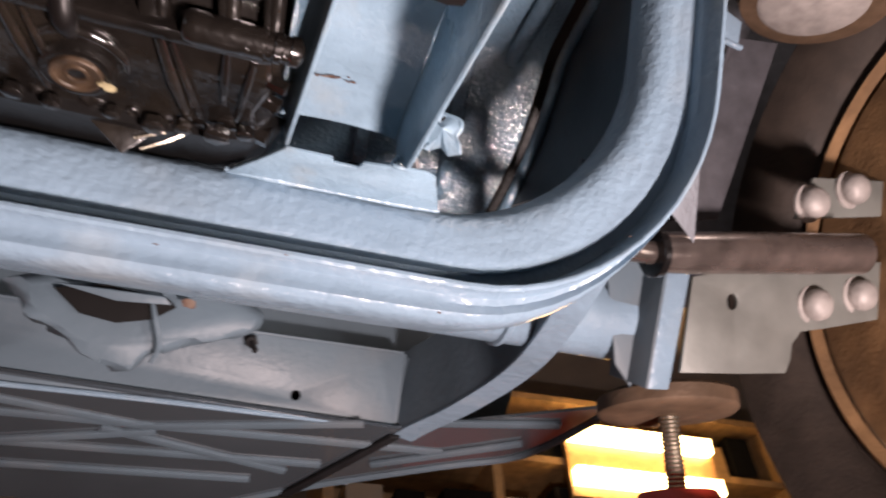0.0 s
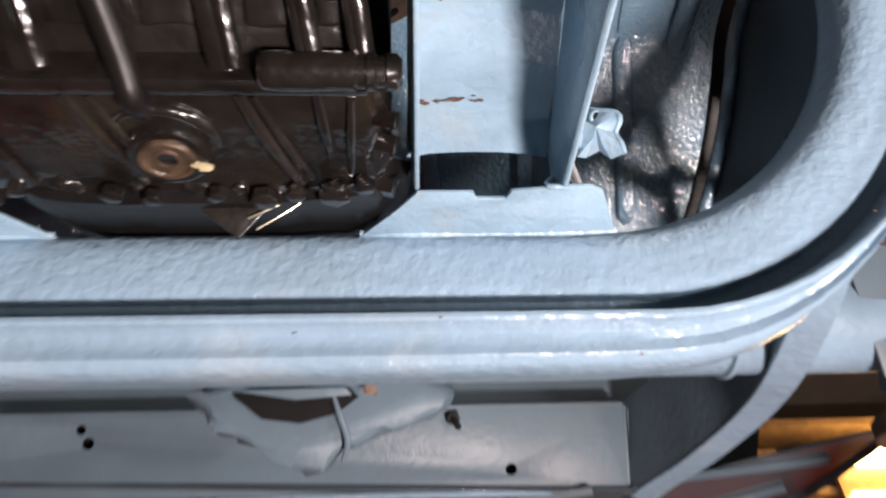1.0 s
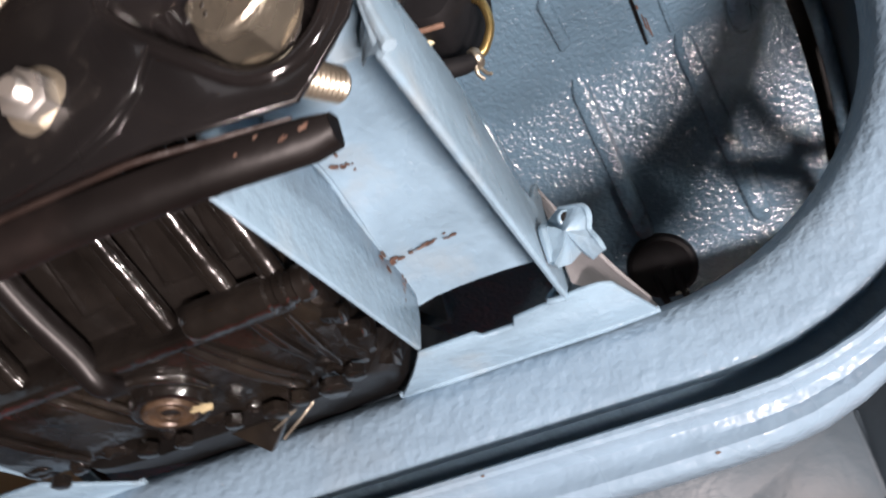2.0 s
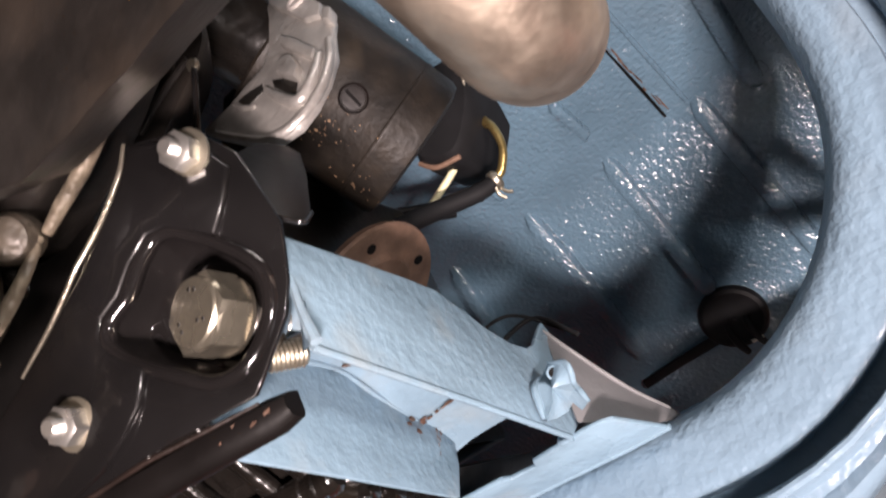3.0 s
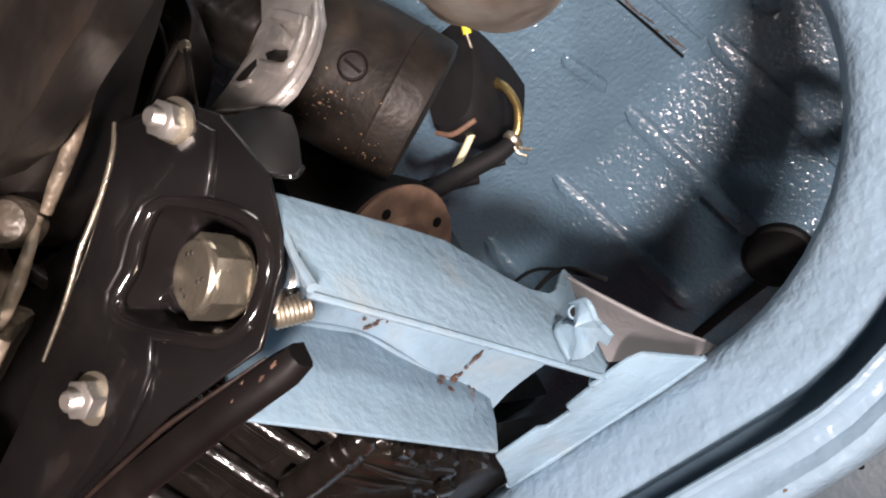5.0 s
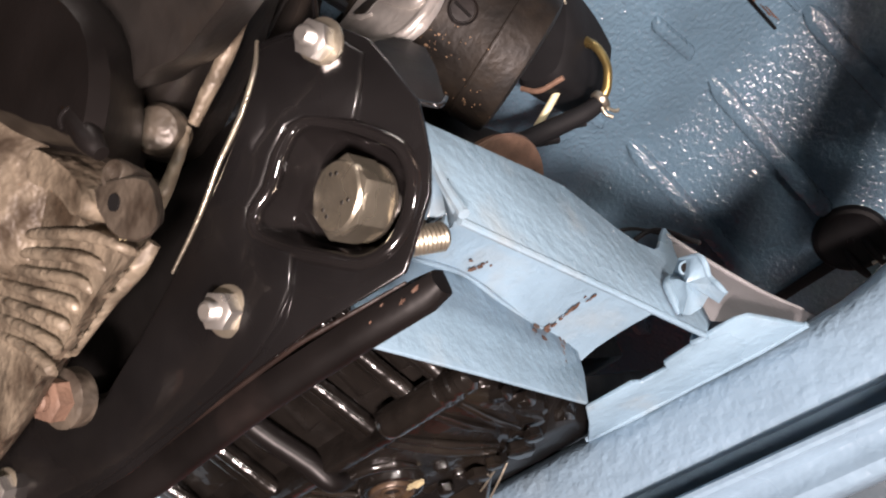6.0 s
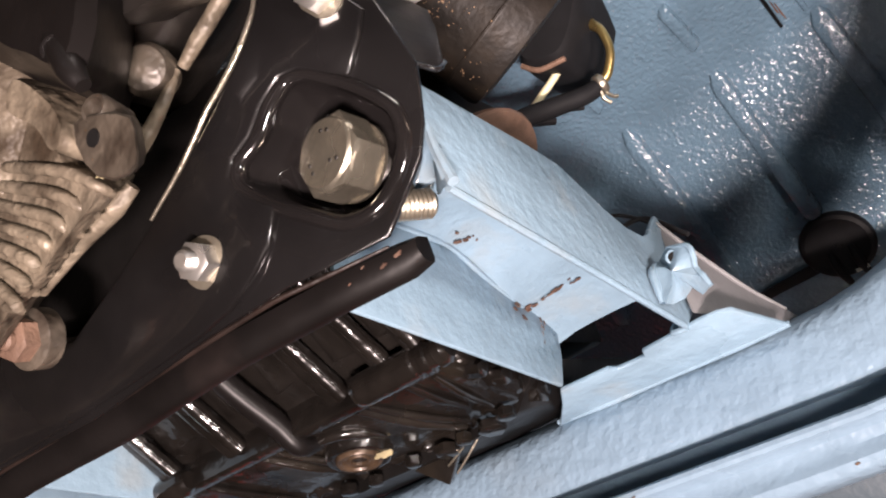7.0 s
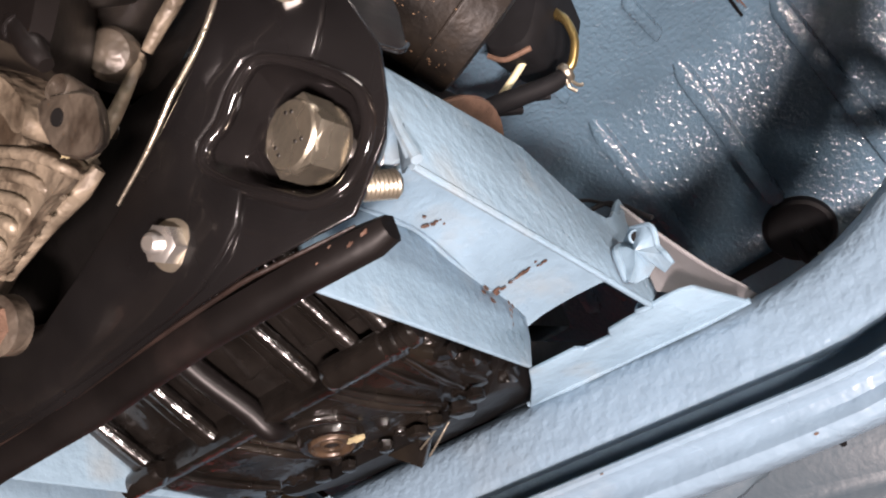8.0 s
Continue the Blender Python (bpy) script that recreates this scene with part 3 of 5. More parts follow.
AXIS_BOLT = Vector((-0.13, 0.13, -0.98)).normalized()
bolt_base = Vector((-9.5, 55.8, -226))
bolt = thing("mounting_bolt", "large dull zinc hexagon bolt through the crossmember", "bolt")
part("washer", lathe(bolt_base, AXIS_BOLT, [(14, -2.5), (15, -2), (15, -0.4), (14, 0)], 36), ZINC, bolt)
part("head", hex_prism(bolt_base, AXIS_BOLT, 27.5, 14, 1.0, 1.2), ZINC, bolt)
part("thread", thread(bolt_base, tuple(-Vector(AXIS_BOLT)), 8.5, 34, 1.8), ZINC_BRIGHT, bolt)
part("chamfered_face", lathe(bolt_base + Vector(AXIS_BOLT).normalized() * 13.4, AXIS_BOLT, [(14.2, -1.6), (13.5, 0.6), (12.6, 1.5), (4, 1.6)], 40), ZINC, bolt)
face = bolt_base + Vector(AXIS_BOLT).normalized() * 15.0
fa, fb = basis(AXIS_BOLT)[:2]
for k, (x, y) in enumerate(((-8, 2), (-7, 5), (6, 5), (8, 2), (0, -8), (1.5, -5))):
    part("grade_mark", lathe(face + fa * x + fb * y, AXIS_BOLT, [(0.9, -0.1), (0.7, 0.25)], 8), BLACK_DUSTY, bolt, "small stamped grade mark")

part("thread_end", thread((-4, 36, -219), (0.5, -0.05, 0.87), 5.8, 15, 1.8), ZINC, bolt)
nut_and_stud((-67, 42, -251), (0.12, -0.1, -1), "flange_nut", "bright zinc nut and washer on a threaded stud", 13, 0.3)
nut_and_stud((7, 115, -236), (0.12, -0.1, -1), "flange_nut", "bright zinc nut and washer near the ear of the crossmember", 13, 0.7)
nut_and_stud((2 * MID + 67, 42, -251), (0.12, -0.1, -1), "flange_nut", "bright zinc nut and washer on a threaded stud", 13, 0.1)

# ---- sump ----
def upper(u, v, h=0.0):
    """On the sump's upper wall, raised by h."""
    return (u, v - 0.6 * h, -132 - 0.75 * (v - 9) - 0.8 * h)


def under(u, d, h=0.0):
    """On the sump's underside, d from the ledge towards the flange, raised by h."""
    return (u, -0.351 * d - 0.936 * h, -136 + 0.936 * d - 0.351 * h)


def slab(at, corners, low, high, bevel=2.0):
    """A plate between two heights on one of the sump's faces."""
    bm = bmesh.new()
    lo = [bm.verts.new(P(*at(a, b, low))) for a, b in corners]
    hi = [bm.verts.new(P(*at(a, b, high))) for a, b in corners]
    bm.faces.new(lo)
    bm.faces.new(hi[::-1])
    k = len(lo)
    for i in range(k):
        bm.faces.new((lo[i], lo[(i + 1) % k], hi[(i + 1) % k], hi[i]))
    bmesh.ops.recalc_face_normals(bm, faces=bm.faces)
    return soften(bm, bevel)


def lumpy(bm, amount, scale=0.09):
    """Unevens a casting."""
    bmesh.ops.triangulate(bm, faces=[f for f in bm.faces if len(f.verts) > 4])
    bmesh.ops.subdivide_edges(bm, edges=bm.edges[:], cuts=2, use_grid_fill=True)
    for w in bm.verts:
        w.co += noise.noise_vector(w.co * 1000 * scale) * amount / 1000
    return bm


DOWN = (0, -0.936, -0.351)
sump = thing("oil_sump", "oily glossy black ribbed sump casting", "sump")
part("upper_wall", slab(upper, [(-258, 9), (-64, 9), (-66, 60), (-70, 200), (-258, 200)], -60, 0, 3), BLACK_CAST, sump)
for u, w, top in ((-246, 7, 150), (-197, 7.5, 150), (-121, 7.5, 150), (-88, 4.5, 150), (-67, 4, 120)):
    part("rib", slab(upper, [(u - w + 2, 7), (u + w * 0.7 + 2, 7), (u + w * 0.5 - 3, 40), (u + w * 0.4 - 0.15 * top, top), (u - w * 0.8 - 0.15 * top, top)], -2, 10, 3.2), BLACK_CAST, sump)
    part("rib_crest", tube([upper(u + w * 0.4 + 2, 9, 6.4), upper(u + w * 0.35 - 3, 40, 7.2), upper(u + w * 0.25 - 0.15 * top, top - 2, 7.2)], 4.4, 16, 6), OIL_WET, sump)
for u0, u1 in ((-240, -206), (-188, -165), (-152, -130), (-112, -94), (-83, -72)):
    part("bay_floor", lumpy(slab(upper, [(u0, 21), (u1, 21), (u1, 150), (u0, 150)], -1, 3.0, 2), 1.3), BLACK_CAST, sump)
part("ledge", slab(under, [(-258, -3), (-62, -3), (-62, 7), (-258, 7)], -30, 3.2, 2.4), BLACK_CAST, sump)
part("pan", lumpy(slab(under, [(-256, 4), (-62, 4), (-58, 30), (-63, 52), (-60, 70), (-78, 76), (-180, 77), (-240, 74), (-254, 60)], -34, 0, 3), 0.8), BLACK_CAST, sump)
part("bolt_boss", lathe((-106, 2, -140), (1, 0, 0), [(6, 0), (8, 2), (8.4, 6), (8.2, 38), (7.0, 39), (7.0, 42), (8.0, 43), (8.0, 46), (6.8, 47), (6.8, 50), (7.8, 51), (7.4, 55), (5, 57)], 26), OIL_WET, sump)
part("bolt_boss", lathe((-262, 2, -140), (1, 0, 0), [(5, 0), (7.4, 2), (7.4, 26), (5, 30)], 22), OIL_WET, sump)
for u0, d0, u1, d1, r in ((-232, 6, -218, 68, 3.0), (-186, 6, -166, 66, 3.4), (-176, 8, -158, 64, 2.4), (-116, 6, -96, 68, 3.6), (-110, 8, -90, 64, 2.4), (-84, 6, -80, 48, 2.8), (-70, 10, -72, 60, 2.2)):
    part("pan_rib", tube([under(u0, d0, 0.5), under((u0 + u1) / 2, (d0 + d1) / 2, 2.0), under(u1, d1, 0.2)], [r * 0.8, r, r * 0.7], 10), BLACK_CAST, sump)
part("diagonal_rib", tube([upper(-172, 90, 9), upper(-167, 40, 9), upper(-160, 12, 8), under(-157, 6, 4), under(-155, 18, 1)], [6, 6.5, 6.5, 6, 4], 12), BLACK_SATIN, sump)
rnd = random.Random(8)
for u, d, wide in ((-246, 66, 8), (-228, 73, 5), (-206, 72, 9), (-190, 75, 5), (-172, 73, 6), (-146, 74, 8), (-124, 72, 4), (-106, 75, 7), (-90, 72, 5), (-74, 66, 8)):
    part("flange_lump", lumpy(lathe(under(u, d, -4), DOWN, [(wide * 1.2, 0), (wide, 4), (wide * 0.8, 5 + rnd.uniform(-1, 1.5)), (wide * 0.3, 6)], 10, turn=u), 2.0, 0.17), OIL_WET, sump)
for u, d, r in ((-236, 70, 5), (-182, 68, 5.2), (-164, 71, 4.4), (-134, 69, 4.4), (-113, 72, 6.5), (-98, 68, 4.6), (-80, 69, 7.5), (-66, 62, 5)):
    part("flange_bolt", hex_prism(under(u, d, 4), DOWN, r * 1.8, 5, u, 0.8), BLACK_CAST, sump)
for v, n, r in ((-19, -58, 6.5), (-10, -92, 4.5), (-6, -112, 4)):
    part("end_bolt", hex_prism((-60, v, n), (1, -0.3, -0.2), r * 1.8, 10, v, 0.8), OIL_WET, sump)
part("end_cap", lumpy(slab(under, [(-70, 8), (-56, 12), (-53, 26), (-57, 40), (-52, 58), (-58, 74), (-74, 74)], -20, -4, 4), 1.4, 0.15), BLACK_CAST, sump)
# black body added where only a dark void shows below the pan
part("lower_back", blob([(-240, -4), (-236, -20), (-222, -30), (-180, -33), (-110, -33), (-72, -31), (-58, -26), (-56, -4)], [(-66, 0.92), (-56, 1.0), (60, 1.0)], 4, 2.0), BLACK_MATTE, sump, "black filler for the shaded void under the sump")
# black block added so the gap next to the bracket stays dark
part("gap_side", block((-250, 6, -104), (-53, 190, 60), 4), BLACK_MATTE, sump, "black filler for the dark gap beside the sump")
part("lower_fin", plate([(-155, -26, -60), (-127, -48, -58), (-106, -26, -60)], (0, 2, 6), 1.0), BLACK_CAST, sump)
for a, b in (((-122, -38, -60), (-97, -26.5, -62)), ((-118, -43.5, -60), (-94, -29, -62))):
    part("wire", tube([a, tuple((Vector(a) + Vector(b)) / 2 + Vector((0, -0.8, -1))), b], 0.7, 8), ZINC, sump, "thin bright wire under the sump")
PLUG_AXIS = Vector(DOWN)
PLUG_AT = Vector(under(-152, 45, -2))
part("drain_boss", lathe(PLUG_AT, PLUG_AXIS, [(22, -8), (20, 0), (18.5, 4), (17.4, 6.4), (15.6, 7), (13.2, 6.2)], 32), BLACK_CAST, sump)
part("boss_collar", tube([under(-152 + 24 * math.cos(w), 40 - 24 * math.sin(w), 1.0) for w in (0.0, 0.5, 1.0, 1.5, 2.0, 2.5)], [1.5, 3, 3.4, 3.2, 2.6, 1.2], 10), OIL_WET, sump)
plug = part("drain_plug", lathe(PLUG_AT + PLUG_AXIS * 5, PLUG_AXIS, [(13, 0), (13, 2.4), (12.2, 3.4), (10.6, 3.2), (9.8, 2.0), (6.4, 1.6), (6.0, 2.4), (4.8, 2.6), (4.2, 0.6), (1, 0.4)], 32), PLUG, sump, "worn brown drain plug with a round recess")
part("sealant", ragged(tuple(PLUG_AT + PLUG_AXIS * 7.4 + Vector((15, -1, 3))), (4.5, 1.0, 2), (1.5, -1.2, 3.4), 5, 14, (0, -1.2, -0.6)), SEALANT, plug, "yellowish smear of sealant")

# ---- gearbox beside the crossmember ----
gearbox = thing("gearbox_housing", "dirty cast aluminium gearbox housing with a ribbed belly", "gearbox")
part("case", blob([(-47, 52), (-66, 46), (-88, 40), (-108, 36), (-150, 24), (-230, 20), (-330, 60), (-340, 200), (-220, 240), (-140, 190), (-112, 142), (-90, 126), (-74, 108), (-66, 88), (-60, 68)],
                  [(-215, 1.0), (-262, 1.02), (-288, 1.0), (-297, 0.97), (-301, 0.92)], 4, 1.5, (-1.0, 0.85), -300), CAST_ALU, gearbox)
part("snout", lathe((-94, 106, -296), (0.42, -0.30, -0.86), [(32, -26), (33, -6), (32, 2), (29, 7), (22, 11), (12, 13), (3, 13.5)], 40), CAST_ALU, gearbox)
part("snout_flange", blob([(-60, 72), (-56, 80), (-64, 100), (-76, 112), (-84, 104), (-72, 90), (-66, 76)], [(-286, 1.1), (-300, 1.0), (-306, 0.9)], 4, 1.4), CAST_ALU, gearbox)
part("belly", blob([(-53, 58), (-66, 52), (-88, 47), (-112, 41), (-140, 40), (-150, 90), (-130, 122), (-100, 100), (-70, 76)], [(-270, 1.0), (-292, 1.0), (-298, 0.98), (-300, 0.94)], 4, 1.0, (-1.0, 0.85), -300), CAST_ALU, gearbox)
for k in range(7):
    o = Vector((-2.0, -6.6)) * k
    end = Vector((-9.5, -2.4)) * k
    part("fin", tube([(-124 + o.x, 112 + o.y, -299), (-101 + o.x, 92 + o.y, -301.6), (-66 - 6.0 * k, 69 - 5.0 * k, -302.2), (-54 + end.x, 57 + end.y, -300), (-55 + end.x, 56 + end.y, -294)], [1.6, 2.1, 2.2, 1.9, 1.4], 10, 6), CAST_ALU, gearbox)
part("upper_bead", tube([(40, 146, -266), (17, 131, -268), (-11, 114, -268), (-27, 107, -268), (-37, 102, -268)], [2.6, 2.6, 3.0, 2.8, 2.2], 12), CAST_ALU, gearbox)
part("joint_bead", tube([(-38, 100, -271), (-41, 92, -274), (-52, 81, -277), (-63, 74, -279), (-66, 71, -281)], [1.8, 2.0, 2.8, 2.6, 1.6], 12), CAST_ALU, gearbox)
part("lower_bead", tube([(-57, 62, -284), (-66, 58, -286), (-84, 55, -287), (-100, 52, -287), (-112, 50, -286)], [2.4, 3.6, 3.2, 3.0, 2.4], 12), CAST_ALU, gearbox)
part("lug", blob([(-36, 64), (-24, 60), (-12, 52), (-12, 44), (-15, 38), (-25, 39), (-36, 50)], [(-298, 1.06), (-314, 1.03), (-318, 1.0), (-319, 0.93)], 2, 1.2, (-1.0, 0.85), -318), CAST_DARK, gearbox)
# hole drawn as a black disc in place of its shade
part("lug_hole", lathe((-28, 54, -319.5), (0, 0, 1), [(2.6, 0), (2.6, 1.5)], 16), DARK_BOARD, gearbox, "black disc for the dark inside of the tapped hole")
part("lug_ear", lathe((-27, 63, -315), (0.2, 0.1, -1), [(4.6, -8), (5, 2), (4.2, 3.4), (3.2, 3.2), (2.8, 1)], 20), CAST_DARK, gearbox)
part("bolt_pad", lathe((-45, 103, -276), (0.48, -0.42, -0.77), [(9, -10), (9.6, 0), (9.4, 5), (7.6, 8.4), (4, 9.6), (1, 9.8)], 28), CAST_DARK, gearbox)
part("paint_fleck", ragged((-36.5, 49, -311.5), (3.2, -1, 0.4), (0.6, 1.6, 0), 31, 12, (0.4, -0.4, -0.8)), SEALANT, gearbox, "fleck of yellow paint")
case_nut = thing("rusty_case_nut", "rusty hexagon nut in an oily recess of the gearbox", "nut")
part("washer", lathe((-142, 45, -274), (0.1, -0.1, -1), [(12, -6), (12, 1), (10, 2)], 24), CAST_DARK, case_nut)
part("nut", hex_prism((-142, 45, -274), (0.1, -0.1, -1), 15, 9, 0.4), RUST, case_nut)
part("stud", lathe((-141, 44, -283), (0.1, -0.1, -1), [(4, 0), (4, 2), (3, 3)], 16), RUST, case_nut)

bell = thing("bell_housing", "black painted bell housing above the gearbox", "bell housing")
part("shell", blob([(62, 178), (20, 146), (-14, 124), (-40, 112), (-58, 108), (-80, 122), (-110, 150), (-170, 210), (-330, 320), (-300, 470), (40, 470), (110, 260)],
                   [(-222, 1.0), (-262, 1.0), (-280, 0.97), (-290, 0.9), (-294, 0.8)], 5, 2.0, (-0.5, 0.4), -270), CAST_OIL, bell)
part("collar", blob([(-22, 70), (-42, 86), (-60, 104), (-90, 140), (-120, 170), (-40, 160), (-8, 106)], [(-270, 1.2), (-305, 1.1), (-322, 0.95), (-328, 0.8)], 5, 1.0, (-1.0, 0.85), -320), BLACK_SATIN, bell)
part("bulge", blob([(112, 103), (97, 101), (68, 98), (52, 95), (36, 94), (14, 91), (-8, 93), (-34, 120), (-20, 260), (110, 260), (150, 150)], [(-276, 0.97), (-294, 1.0), (-303, 1.0), (-305, 0.99)], 5, 1.0, (-0.4, 0.6), -303), CAST_OIL, bell)
# black block added to darken the gap between crossmember and case
part("gap_block", block((-330, 40, -228), (-44, 128, -206), 3), BLACK_MATTE, bell)
part("stub", tube([(-34, 96, -318), (-27, 84, -324), (-22, 70, -326), (-20, 64, -325)], [4.6, 4.6, 4.0, 2.4], 16), BLACK_SATIN, bell)
part("stub_ring", lathe((-26, 80, -325), (0.4, -0.85, -0.2), [(4.7, -0.6), (5.1, 0), (4.7, 0.6)], 24), BLACK_GLAZE, bell)

# ---- starter motor, its clamp and cables ----
S_MID, S_AXIS = Vector((-11, 219, -40)), Vector((0.29, -0.75, 0.59)).normalized()
starter = thing("starter_motor", "dusty black starter motor with a slotted screw", "starter motor")
part("body", lathe(S_MID - S_AXIS * 60, S_AXIS, [(48, 0), (50, 2), (50, 82), (50.6, 83), (50.6, 84), (50, 85), (50, 101), (48.5, 105), (42, 107), (4, 108)], 48), STARTER_PAINT, starter)
part("nose", lathe(S_MID - S_AXIS * 150, S_AXIS, [(30, 0), (33, 10), (33, 92)], 40), BLACK_CAST, starter)
toward = Vector((0.42, -0.47, -0.78))
screw_at = S_MID + (toward - S_AXIS * toward.dot(S_AXIS)).normalized() * 49.6 - S_AXIS * 2
sa = basis(toward)[0]
screw = part("screw", lathe(screw_at, toward, [(9, -1), (9, 0.6), (8.2, 1.0), (7.6, 0.2), (7.2, 0.2), (6.8, 1.2), (2, 1.4)], 28), BLACK_SATIN, starter)
slot_way = (S_AXIS * 0.9 + sa * 0.2).normalized()
# slot laid on as a black strip for its shade
part("slot", plate([tuple(screw_at + toward * 1.5 + slot_way.cross(toward) * x + slot_way * y) for x, y in ((-1.0, -6), (1.0, -6), (1.0, 6), (-1.0, 6))], tuple(toward * 0.3), 0), DARK_BOARD, screw)
part("seam_ring", lathe(S_MID + S_AXIS * 22, S_AXIS, [(50, -0.5), (50.5, 0), (50, 0.5)], 48), STARTER_PAINT, starter)
rnd = random.Random(37)
for mid, way, count in ((-14, (-0.12, -0.53, -0.84), 30), (26, (-0.45, -0.53, -0.71), 18), (4, (0.1, -0.5, -0.86), 14)):
    for k in range(count):
        out = Vector(way) + Vector((rnd.gauss(0, 0.16), rnd.gauss(0, 0.1), 0))
        out = (out - S_AXIS * out.dot(S_AXIS)).normalized()
        a = rnd.uniform(0.2, 0.6) * (2.0 if rnd.random() < 0.15 else 1)
        part("rust_speck", ragged(tuple(S_MID + S_AXIS * (mid + rnd.gauss(0, 7)) + out * 50.1), tuple(S_AXIS * a * rnd.uniform(0.7, 2)), tuple(out.cross(S_AXIS) * a), 300 + k, 8, tuple(out * 0.3)), SPECK, starter)


bracket = thing("starter_bracket", "bright cast aluminium bracket round the starter motor", "bracket")


def clamp(u, v, h):
    """A point of the bracket's tilted face, raised by h."""
    return (u + 0.084 * h, v + 0.485 * h, -121 + (0.5 * u + 2.9 * (v - 236)) / 5.2 - 0.87 * h)


part("strap", slab(clamp, [(-11, 292), (-5, 296), (4, 288), (11, 270), (23, 250), (37, 222), (41, 206), (40, 196), (41, 174), (36, 158), (29, 147), (20, 140), (6, 140), (-6, 148), (-32, 175), (-45, 190), (-28, 196), (-17, 204), (-6, 209), (-3, 221), (-5, 255)], -5, 0, 1.6), CLEAN_ALU, bracket)
part("end_pad", slab(clamp, [(-12, 298), (-7, 300), (4, 287), (10, 271), (4, 268), (-4, 276)], -4, 3, 1.4), CLEAN_ALU, bracket)
part("nut_pad", slab(clamp, [(-4, 270), (7, 263), (20, 252), (35, 224), (34, 213), (24, 219), (16, 233), (0, 259)], -4, 3.4, 1.2), CLEAN_ALU, bracket)
part("lug", lathe(clamp(19, 241, 3), (0.084, 0.485, -0.87), [(6.4, 0), (6.4, 1.6), (5.6, 2.2), (4.6, 1.8), (4.2, 0.6), (1, 0.4)], 24), DULL_STEEL, bracket)
part("tab", slab(clamp, [(37, 217), (42, 211), (41, 201), (36, 205)], -3, 4, 1), CLEAN_ALU, bracket)
part("rib", slab(clamp, [(7, 222), (18, 207), (32, 184), (30, 178), (16, 199), (9, 210)], -2, 4.5, 1.5), CLEAN_ALU, bracket)
part("boss", slab(clamp, [(10, 197), (17, 193), (22, 179), (20, 171), (8, 186)], -2, 5, 1.2), CLEAN_ALU, bracket)
part("rim", tube([clamp(u, v, 1.5) for u, v in ((33, 180), (29, 163), (21, 155), (9, 168), (0, 182))], [2.2, 3.2, 3.2, 2.6, 1.8], 10), CLEAN_ALU, bracket)
part("rim", tube([clamp(u, v, 0) for u, v in ((38, 190), (38, 172), (32, 154), (19, 143), (4, 144), (-12, 157), (-34, 179))], [2, 2.4, 2.6, 2.6, 2.4, 2, 1.6], 10), CLEAN_ALU, bracket)
# recesses in the casting, their shade painted as dark plates
part("pocket", slab(clamp, [(2, 190), (10, 184), (19, 174), (18, 164), (12, 171), (4, 182)], -1, 0.4, 0.2), BLACK_DUSTY, bracket, "dark plate for a shaded recess in the casting")
part("pocket", slab(clamp, [(-21, 193), (-14, 194), (-5, 193), (-3, 186), (-10, 183), (-15, 183)], -1, 0.4, 0.2), BLACK_DUSTY, bracket, "dark plate for a shaded recess in the casting")
part("pocket_lip", tube([clamp(u, v, 0.6) for u, v in ((-23, 192), (-16, 183), (-8, 177))], [1, 1.6, 1], 8), CLEAN_ALU, bracket)

hook = thing("gearbox_hook", "thin black steel hook rod beside the starter bracket", "rod")
part("rod", tube([(-17, 201, -178), (-18, 192, -180), (-26, 172, -179), (-30, 158, -180)], 1.6, 8), BLACK, hook)
part("eye", lathe((-17, 201, -180), (0, 0, 1), [(3, 0), (3.6, 1.5), (3, 3)], 14), ZINC, hook)
SKIRT = [(9.5, 112, -219), (9.2, 123, -208), (10.6, 128, -200), (14.2, 129, -192), (18.4, 126, -187), (22.4, 120, -184.5), (25.5, 105, -192), (29.8, 80, -208), (29.2, 75, -214.5), (23, 80, -223), (16, 96, -221)]
case_plate = thing("flywheel_cover", "oily black flywheel cover beside the starter", "cover")
part("cover", blob([(-60, 178), (-44, 186), (-22, 200), (-8, 214), (-4, 240), (0, 285), (-20, 330), (-90, 330), (-120, 240), (-90, 200)], [(-120, 1.0), (-160, 1.0), (-170, 0.97), (-174, 0.9)], 5, 1.5, (-0.75, 0.55), -172), CAST_OIL, case_plate)
part("seam", tube([(-30, 206, -177), (-26, 228, -178), (-34, 258, -177)], 1.4, 8), CAST_OIL, case_plate)
part("rib", tube([(-62, 192, -177), (-42, 200, -178), (-20, 208, -177)], 2.0, 8), CAST_OIL, case_plate)
part("skirt", plate(SKIRT, (-1.6, -0.8, 0.8), 0.8), BLACK_SATIN, case_plate)
part("skirt_curl", tube([SKIRT[7], SKIRT[8], (26, 77, -219), SKIRT[9]], 1.1, 8), BLACK_GLAZE, case_plate)

# added black plate, fills the dark gaps seen round the starter
part("gap_plate", plate([(-133, 336, 10), (-16, 349, 10), (27, 249, 10), (-9, 226, 10), (-59, 202, 10), (-119, 219, 10), (-166, 272, 10)], (0, 3, 6), 2.0), BLACK_MATTE, case_plate)
solenoid = thing("starter_solenoid", "black rubber booted solenoid behind the starter", "solenoid")
part("boot", blob([(34, 262), (21, 234), (-2, 211), (-24, 215), (-36, 227), (-26, 257), (-14, 290), (30, 296)], [(150, 1.02), (100, 1.0), (84, 0.95), (78, 0.82)], 5), RUBBER, solenoid)
part("worn_edge", tube([(-3, 211, 84), (-24, 215, 84), (-35, 226, 84)], 2.2, 8), RUST, solenoid)

